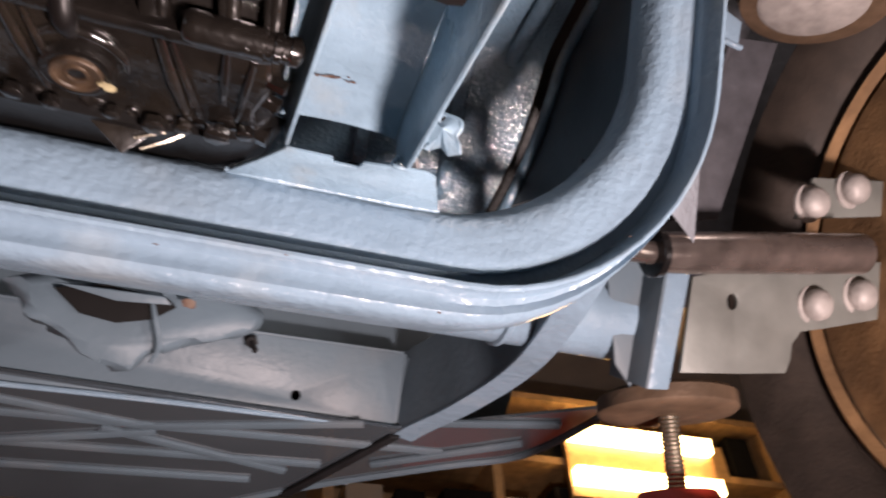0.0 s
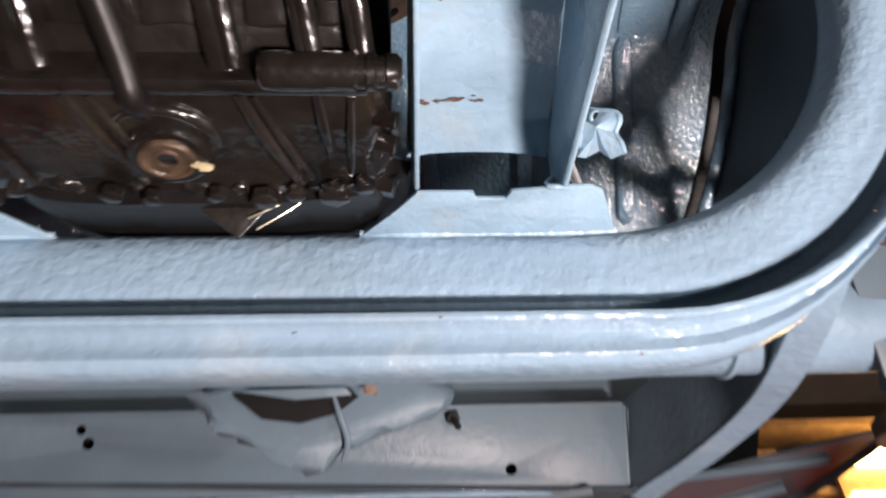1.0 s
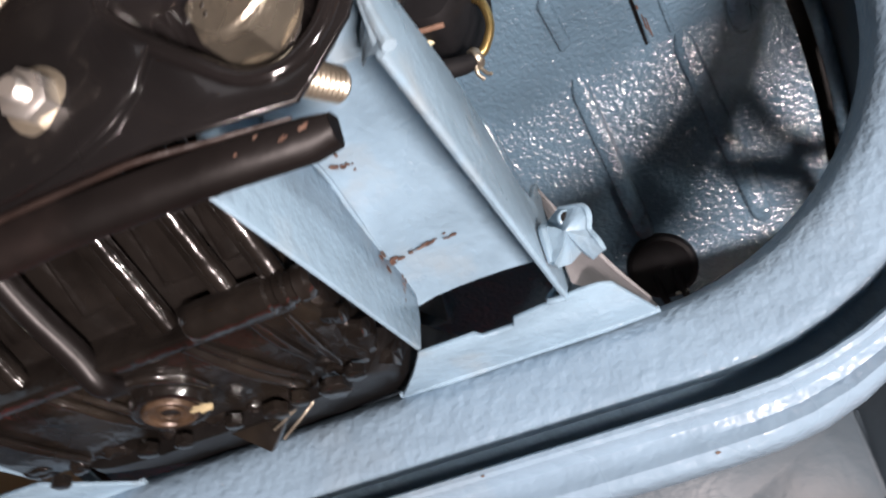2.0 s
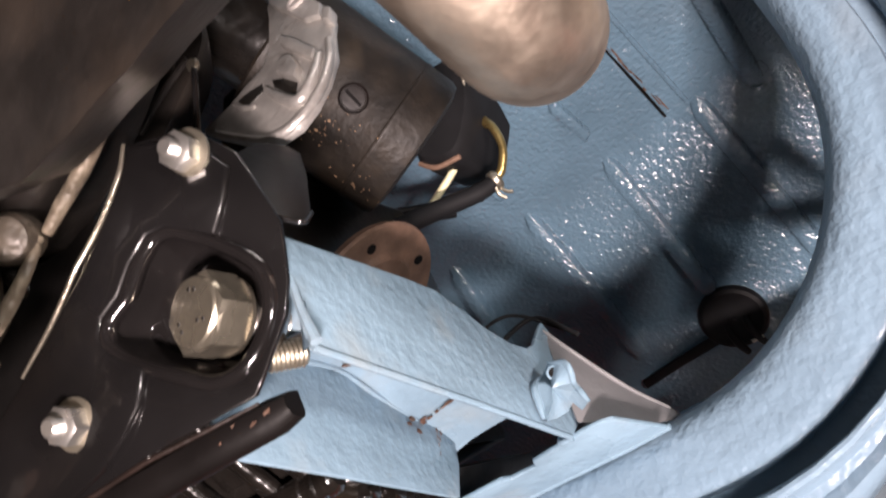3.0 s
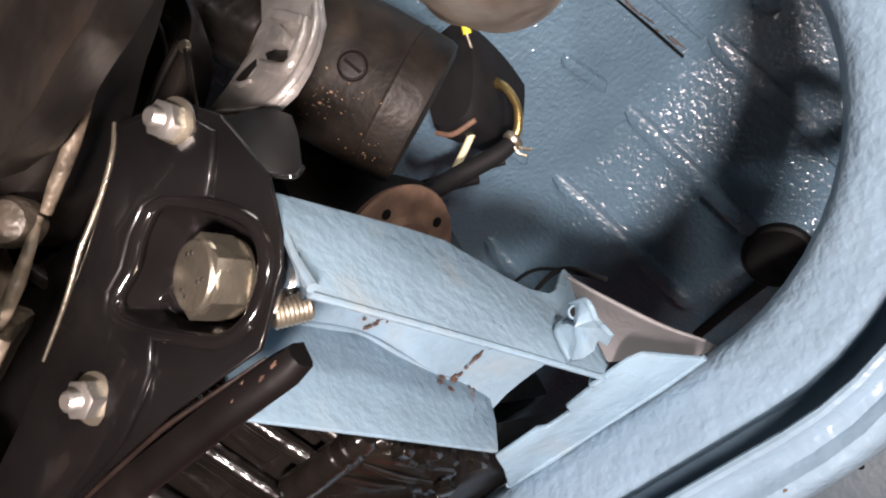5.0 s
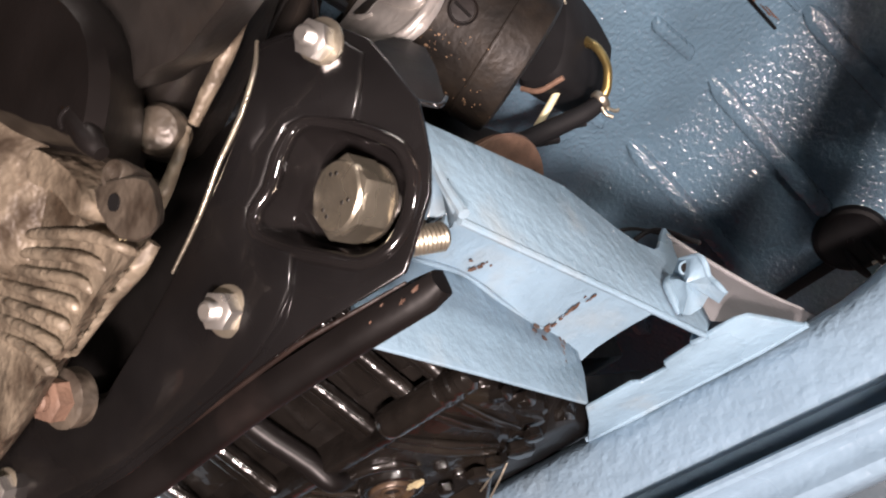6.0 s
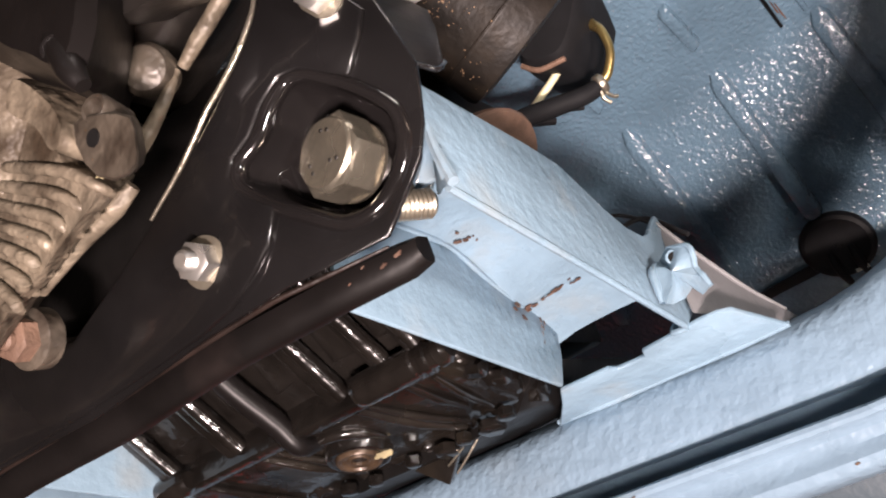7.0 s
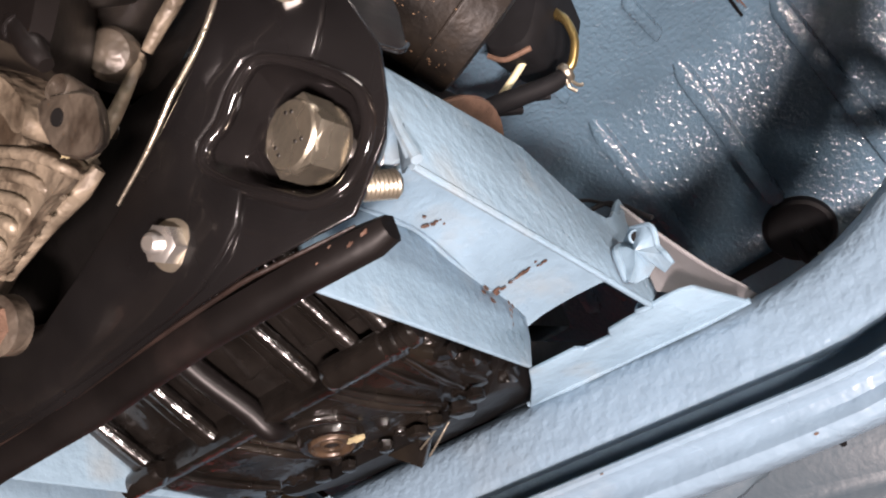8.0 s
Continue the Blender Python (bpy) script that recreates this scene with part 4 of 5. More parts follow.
fuel = thing("fuel_hose", "black rubber hose with a brass pipe and wire clip", "hose")
part("hose", tube([(11, 184, 98), (-4, 180, 90), (-32, 178, 70), (-58, 172, 40), (-92, 178, 10), (-130, 196, -10)], [6, 7, 7.5, 7.5, 8, 8], 14), RUBBER, fuel)
part("brass_pipe", tube([(18, 248, 112), (20, 236, 106), (26, 222, 100), (26, 204, 98), (18, 190, 98), (12, 186, 98)], [5, 4.2, 3.4, 3.2, 3.4, 3.6], 12), BRASS, fuel, "bent brass pipe")
part("union", hex_prism((18, 252, 116), (0.2, -0.8, -0.45), 14, 10, 0.2), BRASS, fuel)
part("clip", lathe((9, 184, 97), (-0.85, -0.3, -0.4), [(7.2, -3), (8, -2), (8, 2), (7.2, 3)], 20), ZINC, fuel)
part("clip_ear", tube([(10, 177, 98), (13, 172, 100), (16, 171, 102)], 1.4, 8), ZINC, fuel)
part("clip_ear", tube([(8, 178, 94), (7, 173, 97), (10, 168, 100)], 1.4, 8), ZINC, fuel)
wire = thing("starter_wire", "thin wire with a cream sleeve and yellow plug", "wire")
part("core", tube([(34, 268, 70), (20, 246, 88), (4, 228, 100), (-14, 216, 102)], 1.2, 8), ZINC, wire)
part("sleeve", tube([(-12, 217, 102), (-28, 208, 101), (-47, 198, 99)], 3.0, 12), SLEEVE, wire, "cream insulating sleeve")
part("plug", tube([(32, 264, 74), (42, 282, 66)], 3.4, 12, 2), YELLOW, wire, "yellow plastic plug")
part("red_lead", tube([(42, 282, 66), (34, 292, 66), (22, 296, 70)], 1.8, 8), RED, wire, "red insulated lead")
loom = thing("cable_loom", "two black cables running behind the starter", "cable")
part("cable", tube([(-40, 190, 120), (-70, 196, 90), (-110, 206, 60), (-150, 220, 40)], 4, 10), RUBBER, loom)
part("cable", tube([(-20, 196, 140), (-60, 206, 110), (-110, 220, 80)], 3, 10), RUBBER, loom)

# ---- exhaust ----
exhaust = thing("exhaust_pipe", "heat-tinted bare steel exhaust elbow", "exhaust pipe")
part("pipe", tube([(58, 271, -266), (88, 202, -262), (115, 143, -256), (126, 115.5, -244), (131, 100.5, -222), (133, 94, -204), (130, 104, -180), (116, 134, -145), (96, 170, -100)], [22.6, 22.6, 23.2, 25, 27, 28, 27.5, 25, 24], 40, 12), EXHAUST, exhaust)
rnd = random.Random(11)
for k in range(9):
    a = Vector((118, 118, -232)) + Vector((24, -46, 0)) * rnd.uniform(-0.4, 0.75) + Vector((rnd.uniform(-4, 16), rnd.uniform(-8, 8), -25.2))
    part("weld_spatter", lathe(tuple(a), (0.2, -0.3, -0.93), [(1.5, -2), (1.4, 0.3), (0.8, 0.8)], 8), EXHAUST, exhaust)
silencer = thing("exhaust_silencer", "pale bare steel exhaust silencer can", "silencer")
part("can", lathe((152, 116, -330), (0, 0, -1), [(60, -5), (68, 0), (69, 4), (65, 8), (52, 10), (6, 10.5)], 64), EXHAUST, silencer)
part("seam_ring", lathe((152, 116, -330), (0, 0, -1), [(68, 0), (69.8, 0.6), (69.8, 1.6), (68, 2.2)], 64), EXHAUST, silencer)
part("strut", tube([(140, 130, -324), (116, 200, -306), (90, 290, -280)], 14, 16), EXHAUST, silencer)

# ---- horn ----
horn = thing("horn", "rusty brown round horn beside the bracket", "horn")
H_MID, H_AXIS = Vector((-46, 104, -46)), Vector((0.52, -0.84, -0.1)).normalized()
part("disc", lathe(H_MID, H_AXIS, [(40, -8), (44, -6), (46, -1), (45, 1), (42, 1.6), (28, 0.6), (26, 2.0), (24, 5), (10, 7), (2, 7.4)], 48), RUST, horn)
ha, hb = Vector((-0.07, -0.16, 0.985)), Vector((-0.84, -0.505, -0.14))
for x, y in ((-26, -22), (18, -30), (34, 4)):
    # black discs stand for the shaded rivet holes
    part("rivet_hole", lathe(H_MID + ha * x + hb * y + H_AXIS * 1.0, H_AXIS, [(3.2, 0), (3.2, 0.9)], 14), DARK_BOARD, horn, "black disc for the dark inside of a rivet hole")

# ---- inner panel with pressed ribs ----
panel = thing("inner_panel", "blue stone-chip painted inner panel with pressed ribs", "body panel", "structure")


BOW = [(-80, 418), (47, 341), (152, 277), (180, 258), (193, 248), (203, 233), (214, 210), (228, 180), (250, 138), (300, 55), (480, -180)]


def panel_depth(v):
    for (v0, n0), (v1, n1) in zip(BOW, BOW[1:]):
        if v <= v1:
            return n0 + (n1 - n0) * (v - v0) / (v1 - v0)
    return BOW[-1][1]


def on_panel(u, v, lift=0.0):
    near = max(u, 2 * MID - u)
    steep = (panel_depth(v + 6) - panel_depth(v - 6)) / 12
    k = lift / math.sqrt(1 + 0.17 ** 2 + steep ** 2)
    return (u - 0.17 * k, v + steep * k, (panel_depth(v - 4) + panel_depth(v + 4)) / 2 - 0.17 * near - k)


def panel_edge(v):
    return 239 - 0.0012 * (v - 140) ** 2


def panel_sheet(u0, u1, v0, v1, lift=0.0, columns=10):
    """Part of the bowed panel; u0 and u1 may follow its edge."""
    bm = bmesh.new()
    rows = []
    count = max(2, int((v1 - v0) / 6))
    for i in range(count + 1):
        v = v0 + (v1 - v0) * i / count
        a, b = (x(v) if callable(x) else x for x in (u0, u1))
        rows.append([bm.verts.new(P(*on_panel(a + (b - a) * j / columns, v, lift))) for j in range(columns + 1)])
    for lo, hi in zip(rows, rows[1:]):
        for j in range(columns):
            bm.faces.new((lo[j], lo[j + 1], hi[j + 1], hi[j]))
    return bm


part("sheet", panel_sheet(lambda v: 2 * MID - panel_edge(v), panel_edge, -80, 470, 0.0, 16), PANEL_BLUE, panel)


def pressed(u0, v0, u1, v1, width, height):
    """A long soft swelling pressed into the panel."""
    a, b = Vector((u0, v0)), Vector((u1, v1))
    side = (b - a).normalized().orthogonal()
    bm = bmesh.new()
    rows = []
    for k in range(25):
        w = k / 24
        end = min(1.0, math.sin(math.pi * w) * 5) ** 0.5
        c = a + (b - a) * w
        rows.append([bm.verts.new(P(*on_panel(*(c + side * width * 0.5 * x * (0.35 + 0.65 * end)), height * end * (1 - x ** 8) - 0.4))) for x in (-1.0, -0.95, -0.88, -0.75, -0.5, 0.5, 0.75, 0.88, 0.95, 1.0)])
    for lo, hi in zip(rows, rows[1:]):
        for k in range(9):
            bm.faces.new((lo[k], lo[k + 1], hi[k + 1], hi[k]))
    return bm


for u0, v0, u1, v1, w, h in ((-22, 201, -8, 48, 17, 10), (68, 200, 79, 66, 17, 10), (156, 198, 176, 46, 18, 10), (64, 238, 70, 214, 11, 6), (-118, 202, -130, 60, 17, 10), (-30, 240, -24, 216, 11, 6)):
    part("pressed_rib", pressed(u0, v0, u1, v1, w, h), PANEL_BLUE, panel)
part("slot_rib", tube([on_panel(204, 184, 1), on_panel(203, 192, 2), on_panel(203, 240, 2), on_panel(206, 440, 2)], [6, 9, 9, 9], 14), PANEL_BLUE, panel)
part("slot_end", lathe(on_panel(204, 188, -1), (-0.15, -0.7, -0.7), [(13, 0), (12, 3), (9, 4), (3, 4.4)], 24), PANEL_BLUE, panel)
part("overlap_sheet", panel_sheet(lambda v: 133 - 0.19 * (v - 198), 190, 199, 470, 2.2, 6), PANEL_BLUE, panel, "overlapping upper sheet with a straight edge")
part("seam_shadow_gap", tube([on_panel(119 - 0.15 * (v - 274), v, 0.6) for v in (470, 400, 340, 274, 229, 199)], 1.3, 8), BLACK_MATTE, panel, "dark open seam")
part("seam_bead", tube([on_panel(152 - 0.19 * (v - 196), v, 2.6) for v in (460, 400, 340, 270, 230, 200)], 2.2, 8), PANEL_BLUE, panel)
rnd = random.Random(23)
v = 206
while v < 300:
    long = rnd.uniform(1.5, 6)
    part("seam_rust", ragged(on_panel(134.5 + rnd.uniform(-1, 2.5) - 0.19 * (v - 198), v, 2.9), (rnd.uniform(0.5, 1.1), 0, -0.1), (-0.19 * long, long, -1.9 * long), int(v), 16, (0, -0.2, -0.3)), RUST_PAINT, panel, "brown rust stain along the seam")
    v += rnd.uniform(2, 9)

wing = thing("inner_wing", "blue inner wing panel in shade behind the hoop", "body panel", "structure")
for side in (1, -1):
    def across(u):
        return u if side > 0 else 2 * MID - u

    # black sheet puts the gap's darkness into colour
    part("gutter", panel_sheet(lambda v: across(panel_edge(v) - 30), lambda v: across(panel_edge(v) + 60), -80, 470, -40, 3), BLACK_MATTE, wing, "black sheet for the dark gap beside the panel")
    part("ridge", tube([on_panel(across(panel_edge(v) + 17), v, 1) for v in (470, 400, 340, 280, 240, 212, 190, 160, 110, 40, -60)], 6.5, 12), PANEL_BLUE, wing)
    bm = bmesh.new()
    rows = []
    for k in range(20):
        v = 470 - 22 * k
        far = Vector(on_panel(across(panel_edge(v) + 22), v, 1))
        near = Vector((far.x + 2 * side, v, min(far.z - 20, 70)))
        rows.append([bm.verts.new(P(*(near + (far - near) * x + Vector((4 * side * math.sin(math.pi * x), 0, 0))))) for x in (0, 0.2, 0.4, 0.6, 0.8, 1.0)])
    for lo, hi in zip(rows, rows[1:]):
        for k in range(5):
            bm.faces.new((lo[k], lo[k + 1], hi[k + 1], hi[k]))
    # darker blue puts the wing's shade into its paint
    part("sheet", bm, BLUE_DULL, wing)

plug_hole = thing("rubber_grommet", "black rubber grommet with a two-legged clip", "grommet")
G_AXIS = Vector((-0.15, -0.5, -0.85)).normalized()
G_MID = Vector(on_panel(82, 43, 0))
ga = Vector((1, 0, -0.17)).normalized()
gb = G_AXIS.cross(ga).normalized()
if gb.y < 0:
    gb = -gb
part("flange", lathe(tuple(G_MID), G_AXIS, [(31, -2), (31, 4), (29.5, 6.5), (26, 7.6), (24, 6.6), (8, 7.4), (2, 7.6)], 48), RUBBER, plug_hole)
for x in (-9, 9):
    part("leg", tube([tuple(G_MID + ga * x + gb * y + G_AXIS * h) for y, h in ((-4, 6), (-12, 10), (-24, 10), (-36, 5))], [3, 4, 4, 3], 12), RUBBER, plug_hole)
part("pip", lathe(tuple(G_MID + G_AXIS * 7), G_AXIS, [(3, 0), (2.6, 2), (1, 2.4)], 14), RUBBER, plug_hole)
part("clip", tube([tuple(G_MID + ga * x - gb * 26 + G_AXIS * 11) for x in (2, 8, 13)], 1.6, 8), ZINC, plug_hole, "bright wire clip")
part("strap", plate([on_panel(u, v, 1.5) for u, v in ((60, 38), (20, 36), (-26, 33), (-26, 25), (20, 28), (60, 29))], (-0.6, -2, -3), 0.8), RUBBER, plug_hole)
loose = thing("loose_cables", "thin black cables lying behind the bracket", "cable")
for k, (a, b, c) in enumerate((((-30, 56, -10), (-2, 68, 20), (26, 44, 30)), ((-20, 46, 0), (10, 60, 26), (34, 36, 20)))):
    part("cable", tube([a, b, c], 1.2 + 0.4 * k, 10), RUBBER, loose)

# ---- cross tube, beam, rail and floor behind the hoop ----
axle = thing("cross_tube", "pale blue painted round cross tube", "tube", "structure")
part("tube", tube([(-720, -62, 205), (-430, -62, 205), (MID, -62, 205), (130, -62, 205), (372, -62, 205)], 43, 40, 4), BLUE, axle)
part("weld_ring", lathe((216, -62, 205), (1, 0, 0), [(44, -4), (46.5, -2), (46.5, 2), (44, 4)], 40), BLUE, axle)

bump = thing("bump_stop_bracket", "crumpled pale blue bracket with torn edges under the cross tube", "bracket")
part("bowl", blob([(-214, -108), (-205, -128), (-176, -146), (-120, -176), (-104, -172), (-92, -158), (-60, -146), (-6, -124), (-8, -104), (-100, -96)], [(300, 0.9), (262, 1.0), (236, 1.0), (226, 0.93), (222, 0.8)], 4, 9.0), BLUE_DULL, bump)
# opening painted as a black plate laid on the bowl
part("torn_hole", plate([(-178, -114, 217), (-138, -105, 217), (-86, -110, 217), (-79, -116, 217), (-97, -129, 217), (-125, -136, 217), (-155, -132, 217)], (0, 0, -1.5), 0.3), DARK_BOARD, bump, "black plate for the shade inside the torn opening")
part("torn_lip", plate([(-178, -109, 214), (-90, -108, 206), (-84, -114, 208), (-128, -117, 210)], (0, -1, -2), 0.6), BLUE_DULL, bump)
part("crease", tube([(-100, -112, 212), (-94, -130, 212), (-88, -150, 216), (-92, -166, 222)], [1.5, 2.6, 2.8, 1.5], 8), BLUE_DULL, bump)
part("rust_patch", ragged((-70, -112, 205), (8, 1, 0), (1, -6, 0), 12, 12, (0, 0, -1)), RUST_PAINT, bump, "orange rust at the torn edge")

beam = thing("floor_beam", "blue painted floor crossbeam with drilled holes", "beam", "structure")
holes = [[(u + r * math.cos(k * math.tau / 16), v + r * math.sin(k * math.tau / 16)) for k in range(16)] for u, v, r in ((72, -188, 6), (-362, -152, 6), (-370, -138, 5))]
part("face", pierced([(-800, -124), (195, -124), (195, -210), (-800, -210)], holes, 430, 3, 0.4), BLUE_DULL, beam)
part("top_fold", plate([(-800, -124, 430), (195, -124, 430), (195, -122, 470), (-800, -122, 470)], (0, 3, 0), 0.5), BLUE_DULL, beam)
# black sheet behind the face makes its holes look dark
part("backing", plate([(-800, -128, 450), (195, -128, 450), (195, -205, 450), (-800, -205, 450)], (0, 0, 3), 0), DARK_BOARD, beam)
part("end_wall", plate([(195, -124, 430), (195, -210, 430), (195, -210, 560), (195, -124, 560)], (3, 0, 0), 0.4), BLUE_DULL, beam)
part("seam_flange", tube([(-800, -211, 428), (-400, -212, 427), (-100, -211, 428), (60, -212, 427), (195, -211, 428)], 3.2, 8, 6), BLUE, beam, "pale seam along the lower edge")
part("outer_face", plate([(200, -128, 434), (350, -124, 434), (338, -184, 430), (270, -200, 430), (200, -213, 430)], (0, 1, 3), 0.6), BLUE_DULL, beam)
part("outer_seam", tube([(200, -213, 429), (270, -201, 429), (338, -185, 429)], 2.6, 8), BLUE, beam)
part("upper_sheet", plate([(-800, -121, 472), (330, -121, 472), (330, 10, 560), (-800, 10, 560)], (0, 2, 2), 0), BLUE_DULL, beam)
floor_screw = thing("floor_screw", "black screw through the floor beam", "screw")
part("head", hex_prism((11, -133, 430), (0, -0.2, -1), 12, 9), RUBBER, floor_screw)
part("shank", lathe((11, -133, 424), (0.3, -0.6, -0.6), [(3.5, 0), (3.5, 16), (2, 18)], 14), RUBBER, floor_screw)
part("tag", plate([(4, -128, 426), (16, -126, 424), (20, -136, 424), (6, -140, 424)], (0, 0, 2), 0.4), RUBBER, floor_screw)

rail = thing("side_rail", "blue painted curved side rail between hoop and floor beam", "rail", "structure")
low = spline([(222, -40, 60), (236, -92, 150), (248, -132, 250), (226, -178, 340), (196, -220, 430), (150, -300, 560)], 6)
bm = bmesh.new()
rows = [[bm.verts.new(P(*(p + Vector(d)))) for d in ((0, 0, 0), (30, -2, 0), (30, 1, 3), (0, 2, 3))] for p in low]
for lo, hi in zip(rows, rows[1:]):
    for k in range(4):
        bm.faces.new((lo[k], lo[(k + 1) % 4], hi[(k + 1) % 4], hi[k]))
part("flange", bm, BLUE, rail)
bm = bmesh.new()
rows = [[bm.verts.new(P(*(p + Vector(d)))) for d in ((1, 0, 0), (1, 95, 20), (4, 95, 20), (4, 1, 0))] for p in low[:-6]]
for lo, hi in zip(rows, rows[1:]):
    for k in range(4):
        bm.faces.new((lo[k], lo[(k + 1) % 4], hi[(k + 1) % 4], hi[k]))
# web takes a darker blue than the flange, for its shade
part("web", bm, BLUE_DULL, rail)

# the floor pan is level: its corners are given across, along and down the workshop
underfloor = thing("underfloor", "glossy blue grey underfloor with raised stiffening ribs", "floor pan", "structure")


def level_plate(corners, z, thick, bevel=0.0):
    bm = bmesh.new()
    lo = [bm.verts.new((x, y, z)) for x, y in corners]
    hi = [bm.verts.new((x, y, z + thick)) for x, y in corners]
    bm.faces.new(lo)
    bm.faces.new(hi[::-1])
    for k in range(len(lo)):
        bm.faces.new((lo[k], lo[(k + 1) % len(lo)], hi[(k + 1) % len(lo)], hi[k]))
    bmesh.ops.recalc_face_normals(bm, faces=bm.faces)
    return soften(bm, bevel)


FLOOR_Z = P(0, -213, 432).z
EDGE = P(195, -213, 432)
EDGE_L = P(-800, -213, 432)
part("sheet", level_plate([(EDGE_L.x, EDGE_L.y - 0.02), (EDGE.x, EDGE.y - 0.01), (0.41, 0.37), (0.40, 0.40), (0.345, 0.50), (0.25, 0.55), (0.09, 0.64), (-0.05, 0.74), (-0.30, 0.74), (-0.42, 0.63), (-0.62, 0.52), (-0.85, 0.44)], FLOOR_Z, 0.004), FLOOR_GLOSS, underfloor)
for k, (x0, y0, x1, y1) in enumerate(((-0.42, 0.535, 0.24, 0.515), (-0.40, 0.48, -0.10, 0.53), (0.13, 0.47, -0.12, 0.53), (-0.37, 0.60, 0.10, 0.575), (-0.30, 0.65, 0.02, 0.63), (-0.16, 0.54, 0.06, 0.60), (-0.10, 0.535, -0.30, 0.60), (0.20, 0.45, 0.36, 0.42), (0.16, 0.56, 0.33, 0.47))):
    w = Vector((x1 - x0, y1 - y0)).normalized().orthogonal() * 0.006
    part("stiffening_rib", level_plate([(x0 + w.x, y0 + w.y), (x1 + w.x, y1 + w.y), (x1 - w.x, y1 - w.y), (x0 - w.x, y0 - w.y)], FLOOR_Z - 0.0025 - 0.0003 * k, 0.0045, 1.0), BLUE_DULL, underfloor)
part("edge_roll", tube([tuple((CAR.transposed() @ (Vector((x, y, FLOOR_Z)) - ORIGIN)) * 1000) for x, y in ((0.41, 0.36), (0.40, 0.40), (0.345, 0.50), (0.25, 0.55), (0.09, 0.64), (-0.05, 0.74))], 5, 8, 4), BLUE_DULL, underfloor)
part("floor_brace", plate([tuple((CAR.transposed() @ (Vector(p) - ORIGIN)) * 1000) for p in ((EDGE.x - 0.004, EDGE.y, FLOOR_Z - 0.002), (EDGE.x + 0.008, EDGE.y, FLOOR_Z - 0.002), (0.075, 0.66, FLOOR_Z - 0.002), (0.060, 0.66, FLOOR_Z - 0.002))], (0, -4, -2), 0.5), RUBBER, underfloor)

# ---- right hand suspension ----
shaft = thing("drive_shaft", "glossy black drive shaft beside the brake drum", "drive shaft")
part("inner_shaft", tube([(200, -26, 70), (262, -14, 88), (314, -11, 90)], 11, 20, 3), SHAFT_METAL, shaft)
part("outer_shaft", tube([(310, -11, 90), (420, 8, 90), (544, 29, 90)], [19, 20, 20], 32, 4), SHAFT_METAL, shaft)
part("collar", lathe((310, -11, 90), (1, 0.17, 0), [(21.5, -4), (22.5, -3), (22.5, 3), (21.5, 4)], 32), BLACK, shaft)
arm = thing("trailing_arm_plate", "bare grey steel spring plate with a punched hole", "plate")
part("leaf", pierced([(381, -18), (377, -111), (440, -104), (499, -96), (504, -82), (505, -66), (515, -52), (540, -46), (640, -18), (640, 40), (500, 20)],
                     [[(429 + 6 * math.cos(k * math.tau / 14), -35 + 8 * math.sin(k * math.tau / 14)) for k in range(14)]], 130, 5, 1.2), PLATE_GREY, arm)
part("upper_leaf", pierced([(500, 62), (640, 92), (640, 130), (520, 110)], [], 132, 5, 1.2), PLATE_GREY, arm)
for u, v in ((515, 81), (567, 106), (527, -23), (584, -4)):
    b = thing("hub_bolt", "round headed steel bolt by the brake drum", "bolt", group="hub bolts")
    part("head", lathe((u, v, 131), (0.15, 0, -1), [(14, 0), (16, 3), (16.5, 8), (15, 13), (11, 17), (5, 19)], 24), DULL_STEEL, b)
    part("washer", lathe((u, v, 131), (0.15, 0, -1), [(19, -3), (20, -2.5), (20, 0), (19, 0.5)], 24), DULL_STEEL, b)
jack_post = thing("jacking_post", "pale blue upright jacking bracket", "bracket")
part("strip", plate([(351, -20, 128), (376, -16, 128), (372, -128, 140), (350, -130, 140)], (0, 0, 4), 0.8), BLUE, jack_post)
# side and back in darker blue, shaded against the lit strip
part("side", plate([(351, -20, 128), (350, -130, 140), (345, -120, 200), (346, -20, 200)], (-3, 0, 0), 0.6), BLUE_DULL, jack_post)
part("back", plate([(300, 0, 160), (352, -10, 160), (350, -130, 170), (330, -110, 170)], (0, 0, 4), 0.6), BLUE_DULL, jack_post)
drum = thing("brake_drum", "brown rusty brake drum with a raised rim", "brake drum")
part("rim", lathe((601, 56, -45), (1, 0, 0), [(262, 8), (272, 0), (276, 4), (276, 40), (270, 60)], 80, ends=False), DRUM_ORANGE, drum)
part("disc", lathe((612, 56, -45), (1, 0, 0), [(60, -10), (80, -6), (120, 0), (262, 2), (262, 30)], 80), DRUM_ORANGE, drum)
tyre = thing("tyre", "dark brown dusty tyre wall beside the drum", "tyre")
part("wall", lathe((600, 57, -51), (1, 0, 0), [(286, 10), (300, -14), (330, -34), (356, -42), (366, -30)], 80, ends=False), TYRE_BROWN, tyre)
part("tread", lathe((600, 57, -51), (1, 0, 0), [(364, -31), (370, -26), (373, -10), (373, 150), (340, 160)], 80, ends=False), TYRE_BROWN, tyre)
part("bead", lathe((600, 57, -51), (1, 0, 0), [(280, 14), (287, 6), (290, 8), (286, 20)], 80, ends=False), TYRE_BROWN, tyre)
arch = thing("wheel_arch", "dark blue wheel arch strip behind the hoop", "body panel", "structure")
part("strip", plate([(399, 228, 120), (452, 236, 120), (412, 46, 140), (356, 34, 140)], (0, 0, 4), 0.8), ARCH_DARK, arch)
# added dark plate, hides the bright workshop behind the wheel
part("liner", plate([(290, -20, 330), (290, 430, 330), (730, 430, 330), (730, -20, 330)], (0, 0, 4), 0), ARCH_DARK, arch)
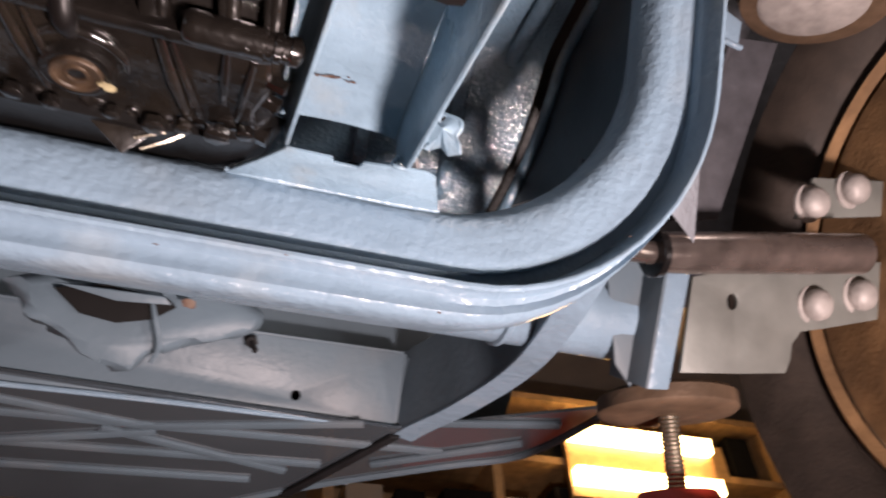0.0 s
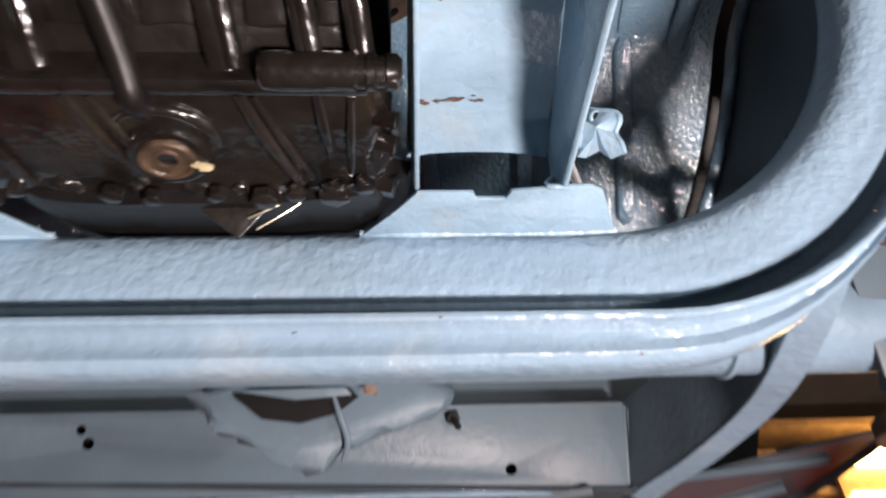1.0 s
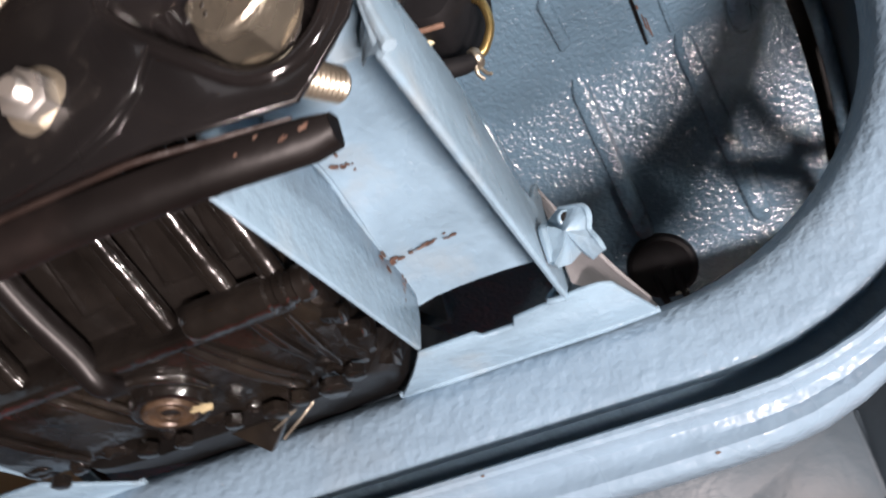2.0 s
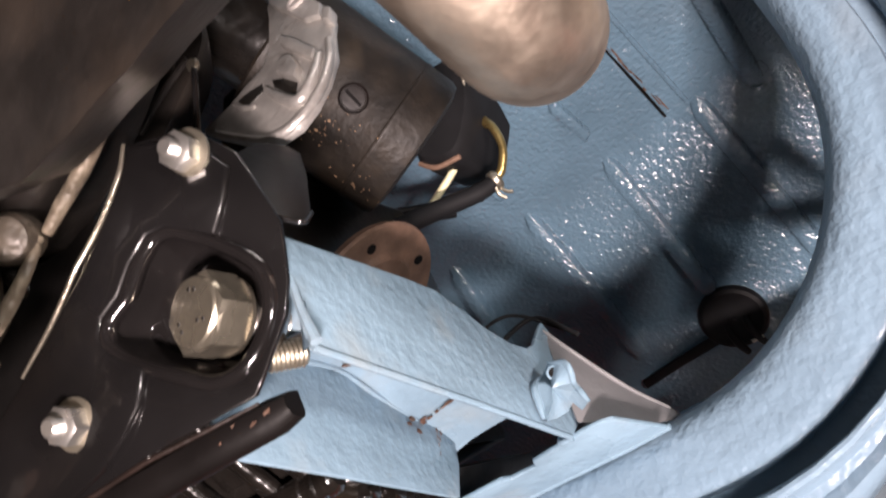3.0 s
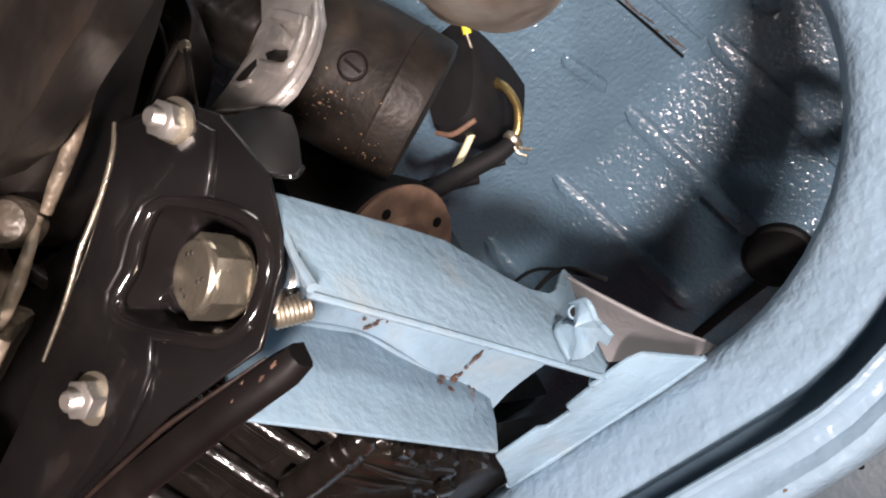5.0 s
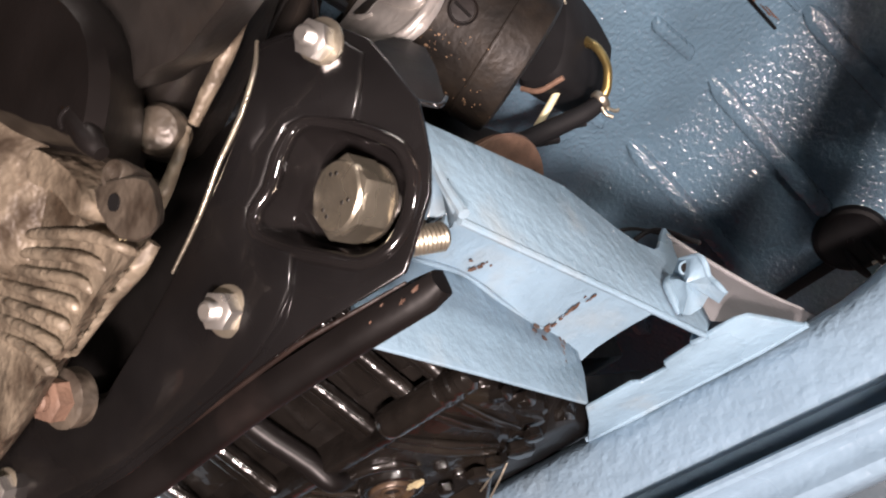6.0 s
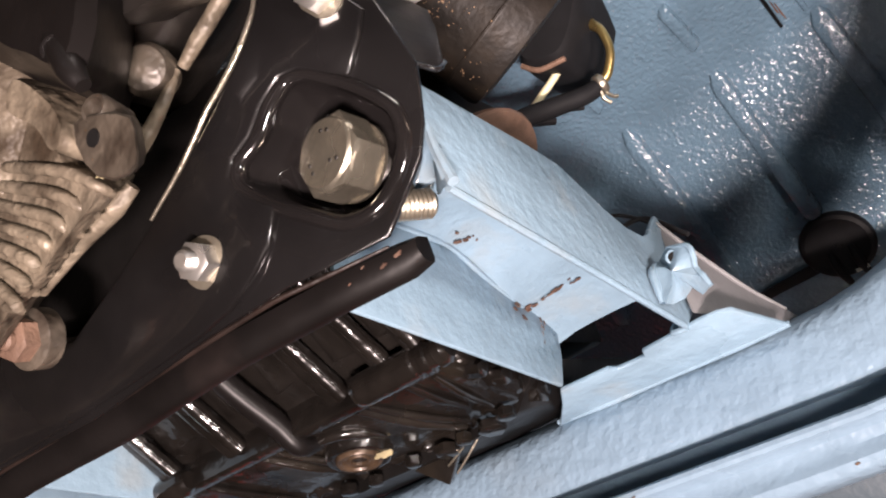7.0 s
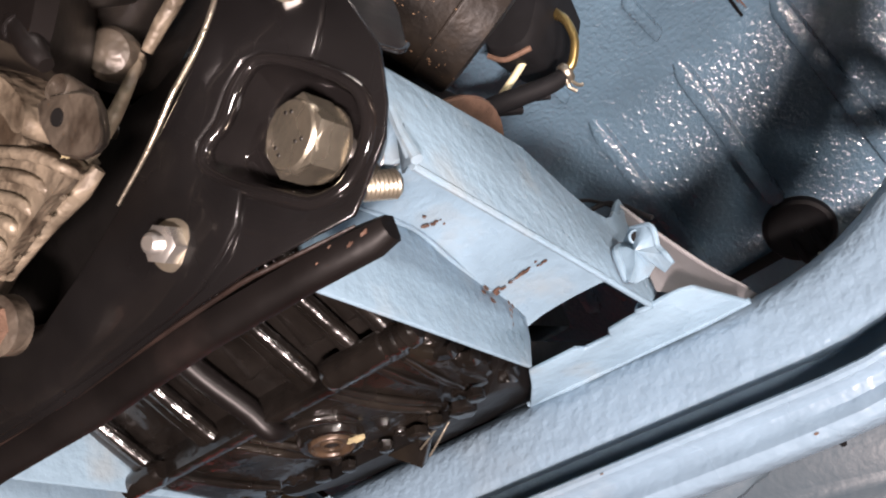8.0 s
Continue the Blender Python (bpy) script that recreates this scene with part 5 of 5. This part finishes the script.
part("edge", tube([(396, 230, 118), (374, 130, 130), (354, 36, 140)], 4, 10), ARCH_DARK, arch)
sill = thing("side_panel", "grey blue hammered side panel beside the hoop", "body panel", "structure")
part("sheet", plate([(262, 30, 30), (336, 0, 70), (342, 150, 80), (336, 330, 90), (261, 340, 40), (261, 150, 32)], (1, 0, 2.5), 0.5), SIDE_GREY, sill)
part("fold", tube([(262, 30, 30), (261, 150, 32), (261, 340, 40)], 2.2, 10), SIDE_GREY, sill)
bracket2 = thing("hoop_side_bracket", "torn pale blue bracket beside the hoop", "bracket")
part("leaf", plate([(345, 262, 112), (352, 190, 116), (372, 214, 112), (396, 214, 110), (398, 240, 110)], (0, 0, 3), 0.8), BLUE, bracket2)
part("ear", tube([(352, 190, 114), (372, 213, 110), (398, 212, 108)], 3, 8), BLUE, bracket2)
spring_cup = thing("spring_cup", "brown cast spring cup above the drum", "cup")
part("cup", lathe((505, 330, 130), (0.1, 1, 0.2), [(64, -34), (78, -30), (84, -8), (84, 30)], 48), DRUM_RUST, spring_cup)
part("ring", lathe((500, 304, 128), (0.1, 1, 0.2), [(50, -12), (56, -8), (56, -2)], 48), DULL_STEEL, spring_cup)

# ---- lift arm that carries the car ----
def lift_arm(sign):
    """One arm of the lift; the second is the mirror of the first about the car's middle."""
    def fx(x):
        return x if sign > 0 else -0.30 - x

    lift = thing("car_lift", "red enamelled lift arm with a screw pad under the car", "lift", group="arms of the lift")
    corners = [(fx(x), y) for x, y in ((0.36, 0.22), (0.47, 0.22), (0.52, 0.32), (1.05, 1.60), (0.86, 1.68), (0.34, 0.40))]
    part("beam", level_plate(corners if sign > 0 else corners[::-1], 1.535, 0.12, 4), RED, lift)
    bm = level_plate([(fx(x), y) for x, y in ((0.34, 0.80), (0.80, 0.80), (0.86, 1.25), (0.36, 1.25))][::sign], 1.50, 0.08, 6)
    part("carriage", bm, RED, lift)
    axis = Vector((-0.05 * sign, 0.95, 0.28)).normalized()
    top = Vector((420 if sign > 0 else 2 * MID - 420, -152, 206))
    part("pad", lathe(top, axis, [(50, -2), (69, 0), (72, 3), (72, 17), (68, 21), (40, 22)], 48), DRUM_RUST, lift, "brown rubber faced round pad")
    part("screw", lathe(top - axis * 76, axis, [(9 + (1.5 if i % 2 else 0), 2.2 * i) for i in range(35)], 24), ZINC, lift)
    part("collar", lathe(top - axis * 128, axis, [(40, -30), (44, 0), (44, 40), (38, 50), (13, 52)], 36), RED, lift)
    return lift


lift_arm(1)
lift_arm(-1)

# ---- workshop ----
def world_box(name, lo, hi, mat, label="", category="", kind="", parent=None):
    bm = bmesh.new()
    bmesh.ops.create_cube(bm, size=1)
    for v in bm.verts:
        v.co = Vector([(a + b) / 2 + c * (b - a) for a, b, c in zip(lo, hi, v.co)])
    ob = part(name, bm, mat, parent, smooth=0)
    return tagged(ob, label, category, kind=kind)


world_box("floor", (-5, -5, -0.1), (6, 6, 0), CONCRETE, "grey concrete workshop floor", "floor", "structure")
world_box("ceiling", (-5, -5, 4.6), (6, 6, 4.7), CEIL, "boarded workshop ceiling", "ceiling", "structure")
world_box("wall_north", (-5, 6, 0), (6, 6.15, 4.6), PLASTER, "ochre plastered workshop wall", "wall", "structure")
world_box("wall_south", (-5, -5.15, 0), (6, -5, 4.6), PLASTER, "ochre plastered workshop wall", "wall", "structure")
world_box("wall_west", (-5.15, -5, 0), (-5, 6, 4.6), PLASTER, "ochre plastered workshop wall", "wall", "structure")
world_box("wall_east", (6, -5, 0), (6.15, 6, 4.6), PLASTER, "ochre plastered workshop wall", "wall", "structure")
post = thing("lift_post", "red enamelled post of the car lift", "lift")
world_box("column", (0.86, 1.60, 0), (1.16, 1.90, 1.9), RED, parent=post)
world_box("base_plate", (0.74, 1.48, 0), (1.28, 2.02, 0.03), RED, parent=post)
post2 = thing("lift_post", "red enamelled post of the car lift", "lift")
world_box("column", (-1.46, 1.60, 0), (-1.16, 1.90, 1.9), RED, parent=post2)
world_box("base_plate", (-1.58, 1.48, 0), (-1.04, 2.02, 0.03), RED, parent=post2)
shelf = thing("timber_shelf", "varnished timber wall shelf with boxes lit from a lamp", "shelf")
for z in (3.10, 3.50, 3.90):
    world_box("board", (0.6, 3.3, z), (3.4, 3.75, z + 0.04), TIMBER, parent=shelf)
for x in (0.6, 1.5, 2.4, 3.36):
    world_box("upright", (x, 3.3, 0), (x + 0.05, 3.75, 3.94), TIMBER, parent=shelf)
world_box("back", (0.6, 3.75, 0), (3.41, 3.79, 3.94), TIMBER, parent=shelf)
rnd = random.Random(4)
for z in (3.14, 3.54):
    x = 0.72
    while x < 3.1:
        w, h = rnd.uniform(0.14, 0.34), rnd.uniform(0.14, 0.30)
        bx = world_box("storage_box", (x, 3.34, z), (x + w, 3.66, z + h), rnd.choice((TIMBER, PLASTER, DARK_BOARD, CEIL)), "plain storage box on the timber shelf", "box")
        x += w + rnd.uniform(0.02, 0.12)
lantern = thing("shelf_lamp", "glowing warm strip lamps fixed to the timber shelf", "lamp")
for z in (3.36, 3.62):
    world_box("tube", (1.95, 3.20, z), (2.85, 3.26, z + 0.09), LAMP_GLOW, parent=lantern)
world_box("casing", (1.93, 3.26, 3.30), (2.87, 3.298, 3.75), TIMBER, parent=lantern)
bench = thing("timber_rack", "tall varnished timber rack by the wall", "rack")
for x in (-2.6, -1.35):
    world_box("upright", (x, 3.4, 0), (x + 0.08, 3.75, 3.9), TIMBER, parent=bench)
for z in (2.9, 3.2, 3.55):
    world_box("board", (-2.6, 3.4, z), (-1.27, 3.75, z + 0.04), TIMBER, parent=bench)
lantern2 = thing("rack_lamp", "glowing warm strip lamp fixed to the timber rack", "lamp")
world_box("tube", (-2.2, 3.30, 3.30), (-1.4, 3.36, 3.40), LAMP_GLOW, parent=lantern2)
world_box("casing", (-2.25, 3.36, 3.24), (-1.36, 3.398, 3.46), TIMBER, parent=lantern2)
